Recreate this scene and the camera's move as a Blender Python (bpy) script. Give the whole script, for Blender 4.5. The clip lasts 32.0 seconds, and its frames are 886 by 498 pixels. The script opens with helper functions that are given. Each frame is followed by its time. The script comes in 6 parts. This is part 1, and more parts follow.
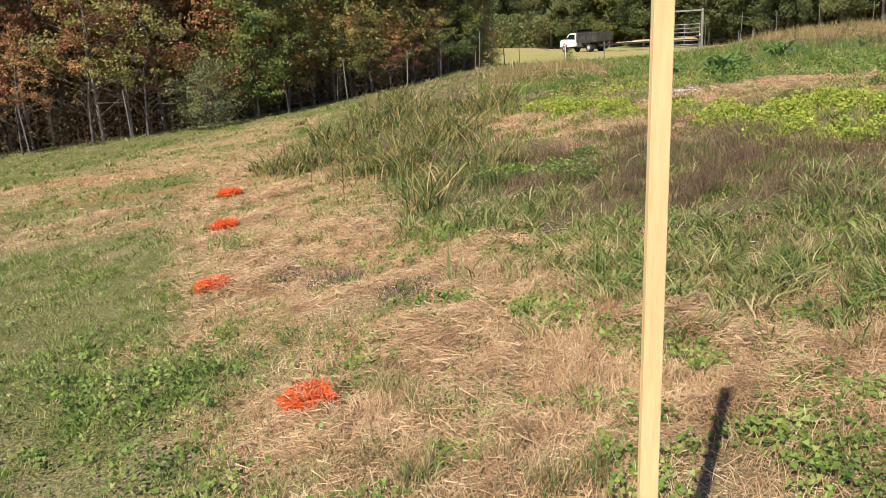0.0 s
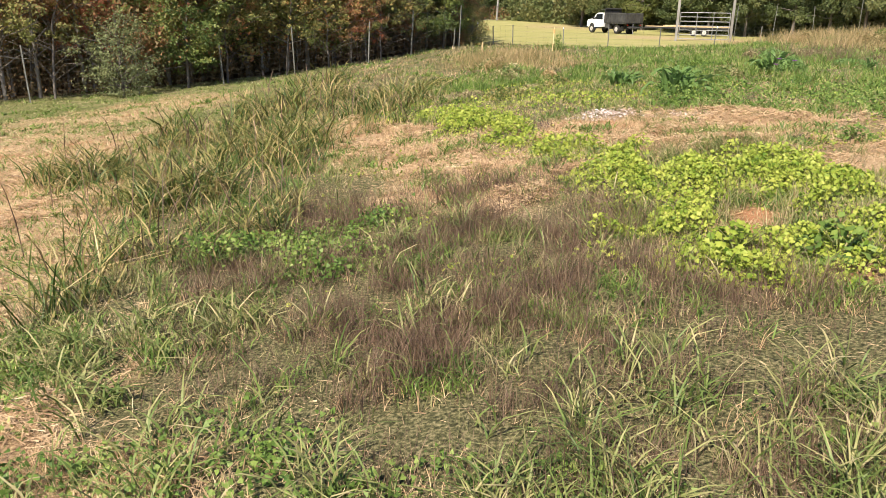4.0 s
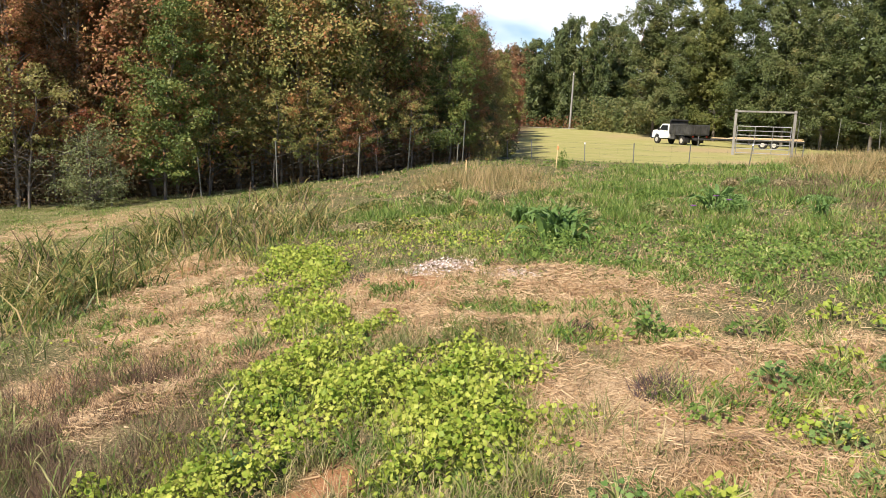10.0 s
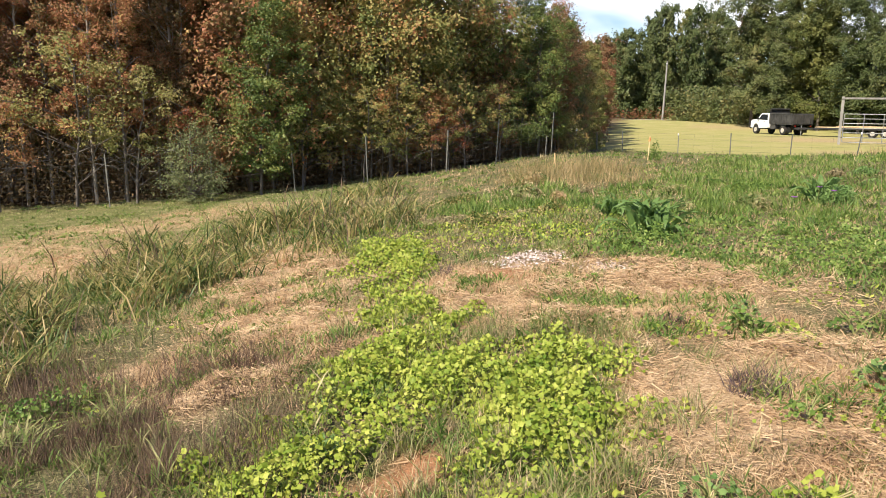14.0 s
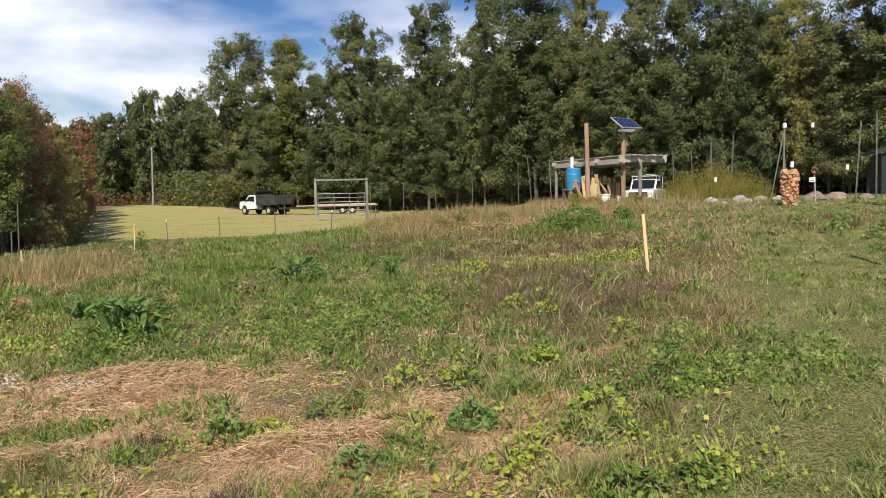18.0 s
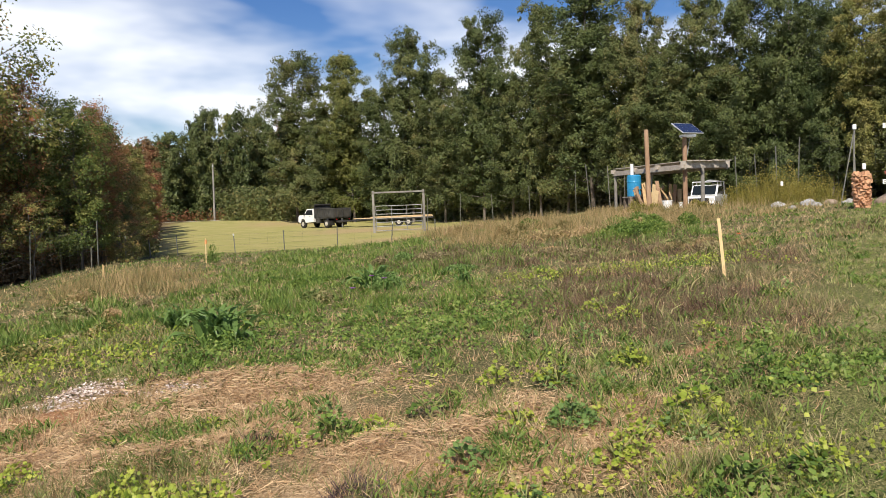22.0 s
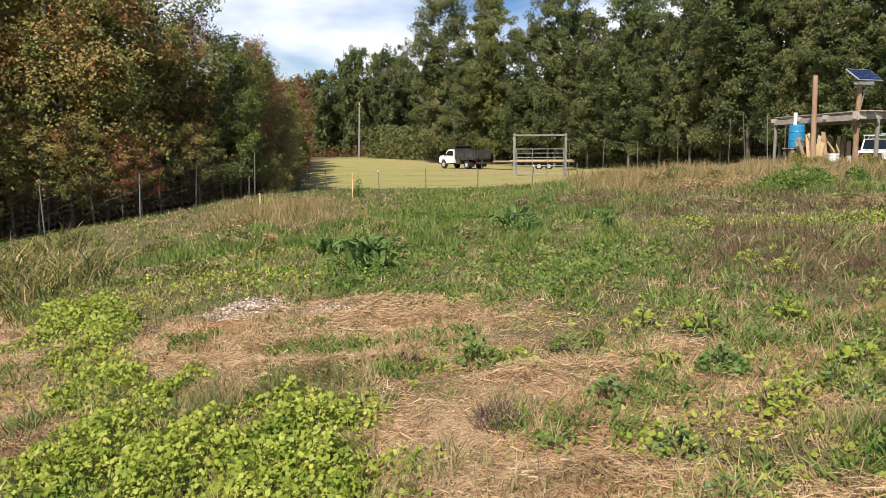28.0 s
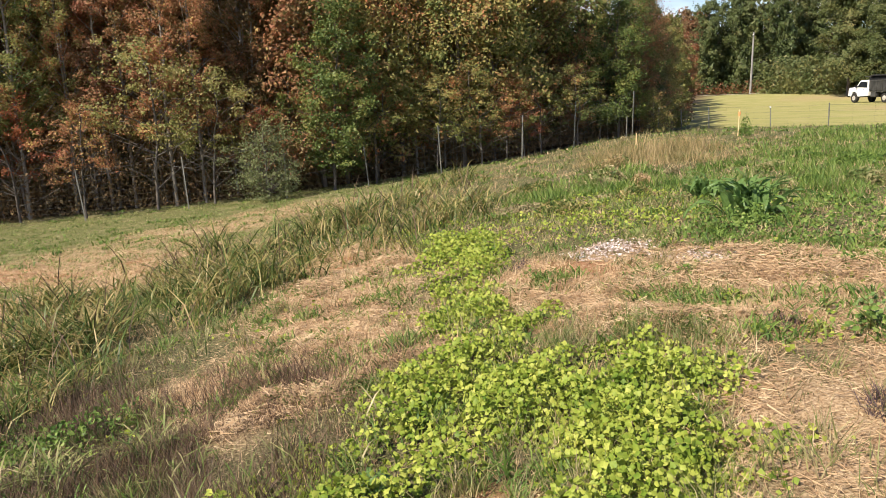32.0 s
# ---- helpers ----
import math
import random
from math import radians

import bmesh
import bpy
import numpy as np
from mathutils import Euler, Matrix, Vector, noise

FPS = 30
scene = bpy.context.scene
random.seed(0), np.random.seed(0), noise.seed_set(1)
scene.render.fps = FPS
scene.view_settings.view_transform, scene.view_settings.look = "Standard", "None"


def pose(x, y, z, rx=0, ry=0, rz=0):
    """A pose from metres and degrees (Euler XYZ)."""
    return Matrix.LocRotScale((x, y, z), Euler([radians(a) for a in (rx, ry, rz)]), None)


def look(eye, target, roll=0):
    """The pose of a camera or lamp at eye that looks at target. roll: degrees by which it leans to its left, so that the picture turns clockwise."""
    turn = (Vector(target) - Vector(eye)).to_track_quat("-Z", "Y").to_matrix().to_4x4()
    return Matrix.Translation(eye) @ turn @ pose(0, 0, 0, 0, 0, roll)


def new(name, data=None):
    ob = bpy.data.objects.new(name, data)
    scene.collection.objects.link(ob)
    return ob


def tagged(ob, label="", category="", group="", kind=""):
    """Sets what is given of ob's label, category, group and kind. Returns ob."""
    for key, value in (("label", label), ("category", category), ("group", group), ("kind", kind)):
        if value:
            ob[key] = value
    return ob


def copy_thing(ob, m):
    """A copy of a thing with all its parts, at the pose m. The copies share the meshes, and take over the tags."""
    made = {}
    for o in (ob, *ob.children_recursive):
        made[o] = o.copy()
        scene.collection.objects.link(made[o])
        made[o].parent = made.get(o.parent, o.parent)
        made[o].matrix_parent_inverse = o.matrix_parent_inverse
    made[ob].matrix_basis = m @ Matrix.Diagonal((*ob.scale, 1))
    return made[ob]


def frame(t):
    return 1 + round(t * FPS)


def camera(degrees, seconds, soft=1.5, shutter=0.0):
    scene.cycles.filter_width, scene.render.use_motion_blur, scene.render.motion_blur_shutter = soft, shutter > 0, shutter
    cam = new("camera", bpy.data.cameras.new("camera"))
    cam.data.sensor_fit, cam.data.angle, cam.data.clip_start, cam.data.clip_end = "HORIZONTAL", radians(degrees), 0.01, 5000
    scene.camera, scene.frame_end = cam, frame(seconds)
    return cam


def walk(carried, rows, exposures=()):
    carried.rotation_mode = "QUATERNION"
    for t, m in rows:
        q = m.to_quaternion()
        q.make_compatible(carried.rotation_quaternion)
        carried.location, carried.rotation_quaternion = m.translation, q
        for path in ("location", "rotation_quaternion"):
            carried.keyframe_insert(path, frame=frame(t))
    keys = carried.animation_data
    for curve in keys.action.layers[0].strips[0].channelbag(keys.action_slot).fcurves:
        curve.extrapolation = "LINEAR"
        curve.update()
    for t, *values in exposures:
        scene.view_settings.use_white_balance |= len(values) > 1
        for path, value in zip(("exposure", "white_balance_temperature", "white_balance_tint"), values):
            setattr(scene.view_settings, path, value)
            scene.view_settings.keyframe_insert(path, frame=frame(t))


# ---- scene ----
cam = camera(61.0, 32.0, 0.85)
PATH = [
    (0, (-4.631, -7.545, 0.961), (-4.879, -5.63, 0.441), -3.1),
    (0.5, (-4.291, -7.214, 1.012), (-4.466, -5.308, 0.435), -2.0),
    (1, (-3.93, -6.621, 0.98), (-4.059, -4.71, 0.404), -0.8),
    (1.5, (-3.606, -6.201, 1.041), (-3.749, -4.276, 0.519), -0.5),
    (2, (-3.307, -5.738, 1.134), (-3.509, -3.822, 0.597), 0.3),
    (2.5, (-3.172, -5.101, 1.097), (-3.433, -3.185, 0.587), 1.3),
    (4.5, (-2.194, -3.662, 1.245), (-2.509, -1.785, 0.63), 1.1),
    (5, (-1.817, -3.38, 1.271), (-2.019, -1.469, 0.718), -0.2),
    (5.5, (-1.438, -3.116, 1.343), (-1.646, -1.179, 0.891), 0.9),
    (6, (-1.048, -2.679, 1.338), (-1.157, -0.723, 0.937), 1.5),
    (6.5, (-0.748, -2.452, 1.471), (-0.572, -0.5, 1.074), 2.3),
    (7, (-0.443, -2.148, 1.496), (-0.308, -0.187, 1.132), 1.1),
    (7.5, (-0.258, -1.957, 1.551), (-0.201, 0.007, 1.182), 1.3),
    (8, (-0.103, -1.582, 1.568), (-0.078, 0.39, 1.237), 1.9),
    (8.5, (0.026, -1.44, 1.612), (0.006, 0.534, 1.293), 3.2),
    (9, (0.145, -1.428, 1.612), (-0.129, 0.526, 1.285), 3.1),
    (9.5, (0.216, -1.433, 1.598), (-0.236, 0.485, 1.254), 2.5),
    (10, (0.215, -1.432, 1.596), (-0.341, 0.458, 1.249), 1.8),
    (10.5, (0.189, -1.437, 1.589), (-0.493, 0.408, 1.229), 1.5),
    (11, (0.161, -1.478, 1.591), (-0.643, 0.319, 1.24), 1.4),
    (11.5, (0.157, -1.488, 1.589), (-0.755, 0.257, 1.238), 1.2),
    (12, (0.198, -1.478, 1.595), (-0.697, 0.278, 1.252), 0.8),
    (12.5, (0.205, -1.462, 1.588), (-0.618, 0.327, 1.238), 0.6),
    (13, (0.203, -1.457, 1.581), (-0.609, 0.332, 1.209), 0.6),
    (13.5, (0.207, -1.46, 1.585), (-0.591, 0.335, 1.211), 0.8),
    (15.5, (0.279, -1.36, 1.555), (-0.207, 0.546, 1.195), 1.2),
    (16, (0.222, -1.258, 1.572), (-0.004, 0.695, 1.206), 2.1),
    (16.5, (0.16, -1.124, 1.605), (0.325, 0.846, 1.301), 1.6),
    (17, (0.188, -1.065, 1.604), (0.522, 0.882, 1.295), 1.2),
    (17.5, (0.302, -0.956, 1.609), (0.732, 0.981, 1.358), 0.8),
    (18, (0.445, -0.933, 1.639), (0.913, 1.005, 1.484), -1.2),
    (18.5, (0.499, -0.92, 1.626), (0.967, 1.022, 1.526), -2.1),
    (19, (0.513, -0.963, 1.626), (1.0, 0.976, 1.585), -2.0),
    (19.5, (0.525, -0.951, 1.615), (1.02, 0.987, 1.574), -2.1),
    (20, (0.505, -0.968, 1.607), (0.995, 0.97, 1.55), -2.1),
    (20.5, (0.408, -0.965, 1.6), (0.802, 0.993, 1.5), -1.3),
    (21, (0.258, -1.038, 1.624), (0.608, 0.927, 1.501), -2.1),
    (21.5, (0.15, -1.092, 1.632), (0.488, 0.876, 1.514), -3.1),
    (22, (0.128, -1.074, 1.624), (0.459, 0.895, 1.502), -2.3),
    (22.5, (0.1, -1.118, 1.605), (0.369, 0.857, 1.443), -1.3),
    (23, (0.076, -1.114, 1.595), (0.259, 0.869, 1.409), -0.8),
    (23.5, (0.057, -1.125, 1.595), (0.181, 0.861, 1.391), -0.8),
    (24, (0.042, -1.152, 1.597), (0.104, 0.837, 1.398), -1.2),
    (24.5, (0.039, -1.135, 1.585), (0.051, 0.853, 1.363), -0.8),
    (25, (0.041, -1.136, 1.589), (0.047, 0.851, 1.362), -0.5),
    (25.5, (0.048, -1.159, 1.598), (0.076, 0.83, 1.389), -0.7),
    (27.5, (0.054, -1.119, 1.564), (0.158, 0.863, 1.319), -0.1),
    (28, (0.021, -1.112, 1.559), (-0.01, 0.871, 1.297), -0.2),
    (28.5, (0.01, -1.106, 1.552), (-0.057, 0.871, 1.254), 0.3),
    (29, (0.044, -1.014, 1.54), (-0.045, 0.956, 1.205), -0.6),
    (29.5, (0.128, -0.862, 1.551), (-0.068, 1.101, 1.222), -2.2),
    (30, (0.177, -0.798, 1.563), (-0.196, 1.145, 1.273), -2.6),
    (30.5, (0.12, -0.801, 1.558), (-0.506, 1.07, 1.228), -2.8),
    (31, (0.094, -0.793, 1.535), (-0.689, 1.013, 1.181), -3.3),
    (31.5, (0.066, -0.811, 1.532), (-0.798, 0.956, 1.171), -2.5),
    (32, (0.057, -0.827, 1.508), (-0.908, 0.88, 1.116), -2.4),
]
EXPOSURE = ((0, .56), (1, .24), (2, .65), (5, .92), (6, .98), (7, .83), (9, .70), (12, .78), (13, .77), (16, .8), (17, .72), (18, .28), (19, .16), (20, .2), (21, .3), (22, .32), (23, .35), (25, .38), (28, .40), (30, .43), (31, .57), (32, .68))
walk(cam, [(t, look(eye, target, roll)) for t, eye, target, roll in PATH], EXPOSURE)

# ---- world, sun, exposure ----
SUN_EL, SUN_AZ = radians(47.0), math.atan2(-0.53, -1.43)   # azimuth measured from +y towards +x
world = bpy.data.worlds.new("world")
scene.world = world
world.use_nodes = True


def node(nt, kind, **props):
    n = nt.nodes.new(kind)
    for k, v in props.items():
        if k == "ins":
            for key, val in v.items():
                n.inputs[key].default_value = val
        else:
            setattr(n, k, v)
    return n


def build_sky():
    nt = world.node_tree
    nt.nodes.clear()
    out = node(nt, "ShaderNodeOutputWorld")
    bg = node(nt, "ShaderNodeBackground", ins={"Strength": 0.088})
    sky = node(nt, "ShaderNodeTexSky", sky_type="NISHITA", sun_disc=False, sun_elevation=SUN_EL,
               sun_rotation=SUN_AZ, air_density=1.0, dust_density=0.6, ozone_density=1.6)
    # high thin cloud banks: a noise over the direction, flattened towards the horizon
    co = node(nt, "ShaderNodeTexCoord")
    sep = node(nt, "ShaderNodeSeparateXYZ")
    nt.links.new(co.outputs["Generated"], sep.inputs[0])
    zz = node(nt, "ShaderNodeMath", operation="MAXIMUM", ins={1: 0.02})
    nt.links.new(sep.outputs["Z"], zz.inputs[0])
    za = node(nt, "ShaderNodeMath", operation="ADD", ins={1: 0.22})
    nt.links.new(zz.outputs[0], za.inputs[0])
    dx = node(nt, "ShaderNodeMath", operation="DIVIDE")
    dy = node(nt, "ShaderNodeMath", operation="DIVIDE")
    nt.links.new(sep.outputs["X"], dx.inputs[0])
    nt.links.new(sep.outputs["Y"], dy.inputs[0])
    nt.links.new(za.outputs[0], dx.inputs[1])
    nt.links.new(za.outputs[0], dy.inputs[1])
    comb = node(nt, "ShaderNodeCombineXYZ", ins={"Z": 3.3})
    nt.links.new(dx.outputs[0], comb.inputs[0])
    nt.links.new(dy.outputs[0], comb.inputs[1])
    cl = node(nt, "ShaderNodeTexNoise", ins={"Scale": 0.75, "Detail": 5.0, "Roughness": 0.5, "Distortion": 0.2})
    nt.links.new(comb.outputs[0], cl.inputs["Vector"])
    ramp = node(nt, "ShaderNodeValToRGB")
    ramp.color_ramp.elements[0].position, ramp.color_ramp.elements[1].position = 0.44, 0.58
    low = node(nt, "ShaderNodeMapRange", ins={"From Min": 0.02, "From Max": 0.26, "To Min": 0.09, "To Max": 0.0})
    nt.links.new(sep.outputs["Z"], low.inputs["Value"])
    dens = node(nt, "ShaderNodeMath", operation="ADD")
    nt.links.new(cl.outputs["Fac"], dens.inputs[0])
    nt.links.new(low.outputs[0], dens.inputs[1])
    nt.links.new(dens.outputs[0], ramp.inputs[0])
    # cloud cover thins out high up
    hi = node(nt, "ShaderNodeMapRange", ins={"From Min": 0.23, "From Max": 0.44, "To Min": 0.97, "To Max": 0.08})
    nt.links.new(sep.outputs["Z"], hi.inputs["Value"])
    mul = node(nt, "ShaderNodeMath", operation="MULTIPLY")
    nt.links.new(ramp.outputs["Color"], mul.inputs[0])
    nt.links.new(hi.outputs[0], mul.inputs[1])
    mix = node(nt, "ShaderNodeMix", data_type="RGBA")
    nt.links.new(mul.outputs[0], mix.inputs["Factor"])
    hs = node(nt, "ShaderNodeHueSaturation", ins={"Hue": 0.516, "Saturation": 1.38, "Value": 0.95})
    nt.links.new(sky.outputs[0], hs.inputs["Color"])
    nt.links.new(hs.outputs[0], mix.inputs["A"])
    mix.inputs["B"].default_value = (9.6, 9.95, 10.7, 1)
    nt.links.new(mix.outputs["Result"], bg.inputs["Color"])
    nt.links.new(bg.outputs[0], out.inputs[0])


build_sky()
sun_data = bpy.data.lights.new("sun", "SUN")
sun_data.energy, sun_data.angle, sun_data.color = 5.0, radians(0.53), (1.0, 0.91, 0.77)
sun = new("sun", sun_data)
to_sun = Vector((math.sin(SUN_AZ) * math.cos(SUN_EL), math.cos(SUN_AZ) * math.cos(SUN_EL), math.sin(SUN_EL)))
sun.matrix_world = look(to_sun * 60, (0, 0, 0))

# ---- materials ----


def mat(name, rough=0.7, metal=0.0, spec=0.3):
    m = bpy.data.materials.new(name)
    m.use_nodes = True
    b = m.node_tree.nodes["Principled BSDF"]
    b.inputs["Roughness"].default_value, b.inputs["Metallic"].default_value = rough, metal
    b.inputs["Specular IOR Level"].default_value = spec
    return m, m.node_tree, b


def ramp_of(nt, stops):
    r = node(nt, "ShaderNodeValToRGB")
    e = r.color_ramp.elements
    while len(e) < len(stops):
        e.new(0.5)
    for el, (p, c) in zip(e, stops):
        el.position, el.color = p, (*c, 1)
    return r


def surface(name, a, b, scale=4.0, rough=0.7, metal=0.0, bump=0.15, fine=40.0, spec=0.3, stretch=(1, 1, 1)):
    """Two tones mixed at two scales, with fine relief."""
    m, nt, bs = mat(name, rough, metal, spec)
    co = node(nt, "ShaderNodeTexCoord")
    mp = node(nt, "ShaderNodeMapping", ins={"Scale": stretch})
    nt.links.new(co.outputs["Object"], mp.inputs[0])
    n1 = node(nt, "ShaderNodeTexNoise", ins={"Scale": scale, "Detail": 5.0, "Roughness": 0.6})
    n2 = node(nt, "ShaderNodeTexNoise", ins={"Scale": fine, "Detail": 3.0})
    info = node(nt, "ShaderNodeObjectInfo")
    for n in (n1, n2):
        nt.links.new(mp.outputs[0], n.inputs["Vector"])
    ad = node(nt, "ShaderNodeMath", operation="MULTIPLY_ADD", ins={1: 0.45})
    nt.links.new(n2.outputs["Fac"], ad.inputs[0])
    sc = node(nt, "ShaderNodeMath", operation="MULTIPLY_ADD", ins={1: 0.25})
    nt.links.new(info.outputs["Random"], sc.inputs[0])
    nt.links.new(n1.outputs["Fac"], sc.inputs[2])
    nt.links.new(sc.outputs[0], ad.inputs[2])
    r = ramp_of(nt, [(0.5, a), (1.05, b)])
    nt.links.new(ad.outputs[0], r.inputs[0])
    nt.links.new(r.outputs[0], bs.inputs["Base Color"])
    bp = node(nt, "ShaderNodeBump", ins={"Strength": bump, "Distance": 0.02})
    nt.links.new(n2.outputs["Fac"], bp.inputs["Height"])
    nt.links.new(bp.outputs[0], bs.inputs["Normal"])
    return m


def leafy(name, stops, trans=0.3, rough=0.55, patch=0.0, own=0.5, gain=1.0, isle=0.5):
    """Foliage: colour by piece, some light through it."""
    m, nt, bs = mat(name, rough, 0, 0.25)
    geo = node(nt, "ShaderNodeNewGeometry")
    src = geo.outputs["Random Per Island"]
    if patch:
        tc = node(nt, "ShaderNodeTexCoord")
        nz = node(nt, "ShaderNodeTexNoise", ins={"Scale": patch, "Detail": 3.0})
        nt.links.new(tc.outputs["Object"], nz.inputs["Vector"])
        info = node(nt, "ShaderNodeObjectInfo")
        a1 = node(nt, "ShaderNodeMath", operation="MULTIPLY_ADD", ins={1: isle, 2: -0.5 * isle})
        nt.links.new(src, a1.inputs[0])
        a2 = node(nt, "ShaderNodeMath", operation="MULTIPLY_ADD", ins={1: own})
        nt.links.new(info.outputs["Random"], a2.inputs[0])
        nt.links.new(a1.outputs[0], a2.inputs[2])
        a3 = node(nt, "ShaderNodeMath", operation="ADD")
        nt.links.new(a2.outputs[0], a3.inputs[0])
        gn = node(nt, "ShaderNodeMath", operation="MULTIPLY_ADD", ins={1: gain, 2: 0.5 - 0.5 * gain})
        nt.links.new(nz.outputs["Fac"], gn.inputs[0])
        nt.links.new(gn.outputs[0], a3.inputs[1])
        a4 = node(nt, "ShaderNodeMath", operation="SUBTRACT", ins={1: 0.5 * own})
        nt.links.new(a3.outputs[0], a4.inputs[0])
        src = a4.outputs[0]
    r = ramp_of(nt, stops)
    nt.links.new(src, r.inputs[0])
    nt.links.new(r.outputs[0], bs.inputs["Base Color"])
    tr = node(nt, "ShaderNodeBsdfTranslucent")
    nt.links.new(r.outputs[0], tr.inputs["Color"])
    mx = node(nt, "ShaderNodeMixShader", ins={0: trans})
    nt.links.new(bs.outputs[0], mx.inputs[1])
    nt.links.new(tr.outputs[0], mx.inputs[2])
    nt.links.new(mx.outputs[0], nt.nodes["Material Output"].inputs["Surface"])
    return m


M_LAWN = leafy("lawn_blades", [(0.0, (0.095, 0.14, 0.03)), (0.4, (0.20, 0.245, 0.065)), (0.65, (0.34, 0.34, 0.13)), (0.95, (0.54, 0.45, 0.26))], 0.2, 0.55, 5.0, 0.0, 1.9)
M_GREEN = leafy("green_blades", [(0.0, (0.065, 0.11, 0.024)), (0.4, (0.155, 0.205, 0.052)), (0.65, (0.29, 0.28, 0.105)), (0.95, (0.50, 0.41, 0.225))], 0.2, 0.5, 5.0, 0.0, 1.7)
M_STRAW = leafy("straw", [(0.0, (0.18, 0.105, 0.055)), (0.35, (0.44, 0.285, 0.155)), (0.65, (0.60, 0.425, 0.245)), (1.0, (0.74, 0.58, 0.37))], 0.15, 0.55, 4.0, 0.0, 1.3)
M_VINE = leafy("vine_leaves", [(0.0, (0.095, 0.18, 0.018)), (0.4, (0.295, 0.37, 0.05)), (1.0, (0.60, 0.60, 0.13))], 0.38, 0.5, 7.0, 0.0, 1.4)
M_WEED = leafy("weed_leaves", [(0.0, (0.055, 0.11, 0.022)), (0.5, (0.145, 0.225, 0.044)), (0.8, (0.265, 0.335, 0.078)), (1.0, (0.39, 0.40, 0.15))], 0.3, 0.5, 4.0, 0.0, 1.8)
M_SEED = leafy("seed_heads", [(0.0, (0.06, 0.042, 0.03)), (0.5, (0.16, 0.10, 0.065)), (1.0, (0.33, 0.235, 0.15))], 0.2, 0.6, 5.0, 0.0, 1.6)
M_TALL = leafy("rough_blades", [(0.0, (0.07, 0.115, 0.027)), (0.4, (0.165, 0.20, 0.058)), (0.65, (0.31, 0.275, 0.12)), (0.95, (0.52, 0.41, 0.235))], 0.2, 0.55, 5.0, 0.0, 1.9)
M_JOHN = leafy("coarse_blades", [(0.0, (0.04, 0.08, 0.016)), (0.4, (0.115, 0.15, 0.035)), (0.62, (0.27, 0.24, 0.075)), (1.0, (0.50, 0.37, 0.18))], 0.25, 0.45, 3.0, 0.0, 1.7, 0.8)
M_TURN = leafy("browned_blades", [(0.0, (0.10, 0.085, 0.04)), (0.4, (0.22, 0.185, 0.095)), (0.7, (0.36, 0.29, 0.15)), (1.0, (0.52, 0.43, 0.25))], 0.2, 0.6, 4.0, 0.0, 1.6)
M_BANK = leafy("bank_weeds", [(0.0, (0.13, 0.14, 0.04)), (0.4, (0.30, 0.24, 0.105)), (0.7, (0.46, 0.34, 0.165)), (1.0, (0.56, 0.38, 0.22))], 0.3, 0.55, 1.2, 0.0, 1.7, 0.6)
M_DOCK = leafy("dock_leaves", [(0.0, (0.11, 0.20, 0.05)), (1.0, (0.26, 0.37, 0.12))], 0.4, 0.35)
M_FEATHER = leafy("feathery_weed", [(0.0, (0.15, 0.16, 0.035)), (0.6, (0.31, 0.27, 0.065)), (1.0, (0.46, 0.36, 0.11))], 0.35, 0.6, 1.5, 0.0, 1.5)
M_PURPLE = surface("purple_petals", (0.16, 0.04, 0.20), (0.30, 0.10, 0.36), 6.0, 0.6, 0, 0.05, 30.0)
M_DEAD = leafy("dead_stalks", [(0.0, (0.06, 0.04, 0.045)), (1.0, (0.15, 0.10, 0.10))], 0.1)
M_CHIP = leafy("bleached_chips", [(0.0, (0.24, 0.15, 0.11)), (0.55, (0.46, 0.36, 0.29)), (1.0, (0.82, 0.76, 0.72))], 0.05)
M_BRUSH = leafy("edge_brush", [(0.0, (0.08, 0.075, 0.035)), (0.5, (0.20, 0.14, 0.07)), (0.8, (0.34, 0.20, 0.10)), (1.0, (0.27, 0.28, 0.08))], 0.3, 0.6, 0.5, 0.0)
M_OAK = leafy("oak_leaves", [(0.0, (0.05, 0.078, 0.025)), (0.5, (0.113, 0.138, 0.047)), (0.85, (0.195, 0.19, 0.07)), (1.0, (0.27, 0.205, 0.08))], 0.22, 0.5, 0.5, 0.4, 1.4, 0.3)
M_FALL = leafy("autumn_leaves", [(0.0, (0.11, 0.10, 0.04)), (0.4, (0.24, 0.16, 0.075)), (0.7, (0.34, 0.17, 0.09)), (1.0, (0.38, 0.14, 0.08))], 0.35, 0.6, 0.5, 0.4, 1.5, 0.5)
M_OLIVE = leafy("olive_leaves", [(0.0, (0.10, 0.13, 0.035)), (0.5, (0.22, 0.225, 0.07)), (1.0, (0.40, 0.35, 0.12))], 0.35, 0.6, 0.5, 0.4, 1.5, 0.3)
M_SAGE = leafy("grey_green_leaves", [(0.0, (0.11, 0.13, 0.05)), (1.0, (0.27, 0.29, 0.13))], 0.3, 0.6)
M_MIXED = leafy("turning_leaves", [(0.05, (0.083, 0.124, 0.033)), (0.4, (0.201, 0.224, 0.065)), (0.65, (0.389, 0.342, 0.112)), (0.82, (0.401, 0.260, 0.106)), (1.0, (0.519, 0.212, 0.094))], 0.38, 0.6, 0.9, 0.35, 2.0, 0.45)
M_RUSSET = leafy("russet_leaves", [(0.0, (0.11, 0.11, 0.035)), (0.25, (0.25, 0.17, 0.07)), (0.6, (0.40, 0.20, 0.10)), (0.85, (0.44, 0.18, 0.10)), (1.0, (0.56, 0.42, 0.15))], 0.4, 0.6, 0.7, 0.45, 1.8, 0.7)
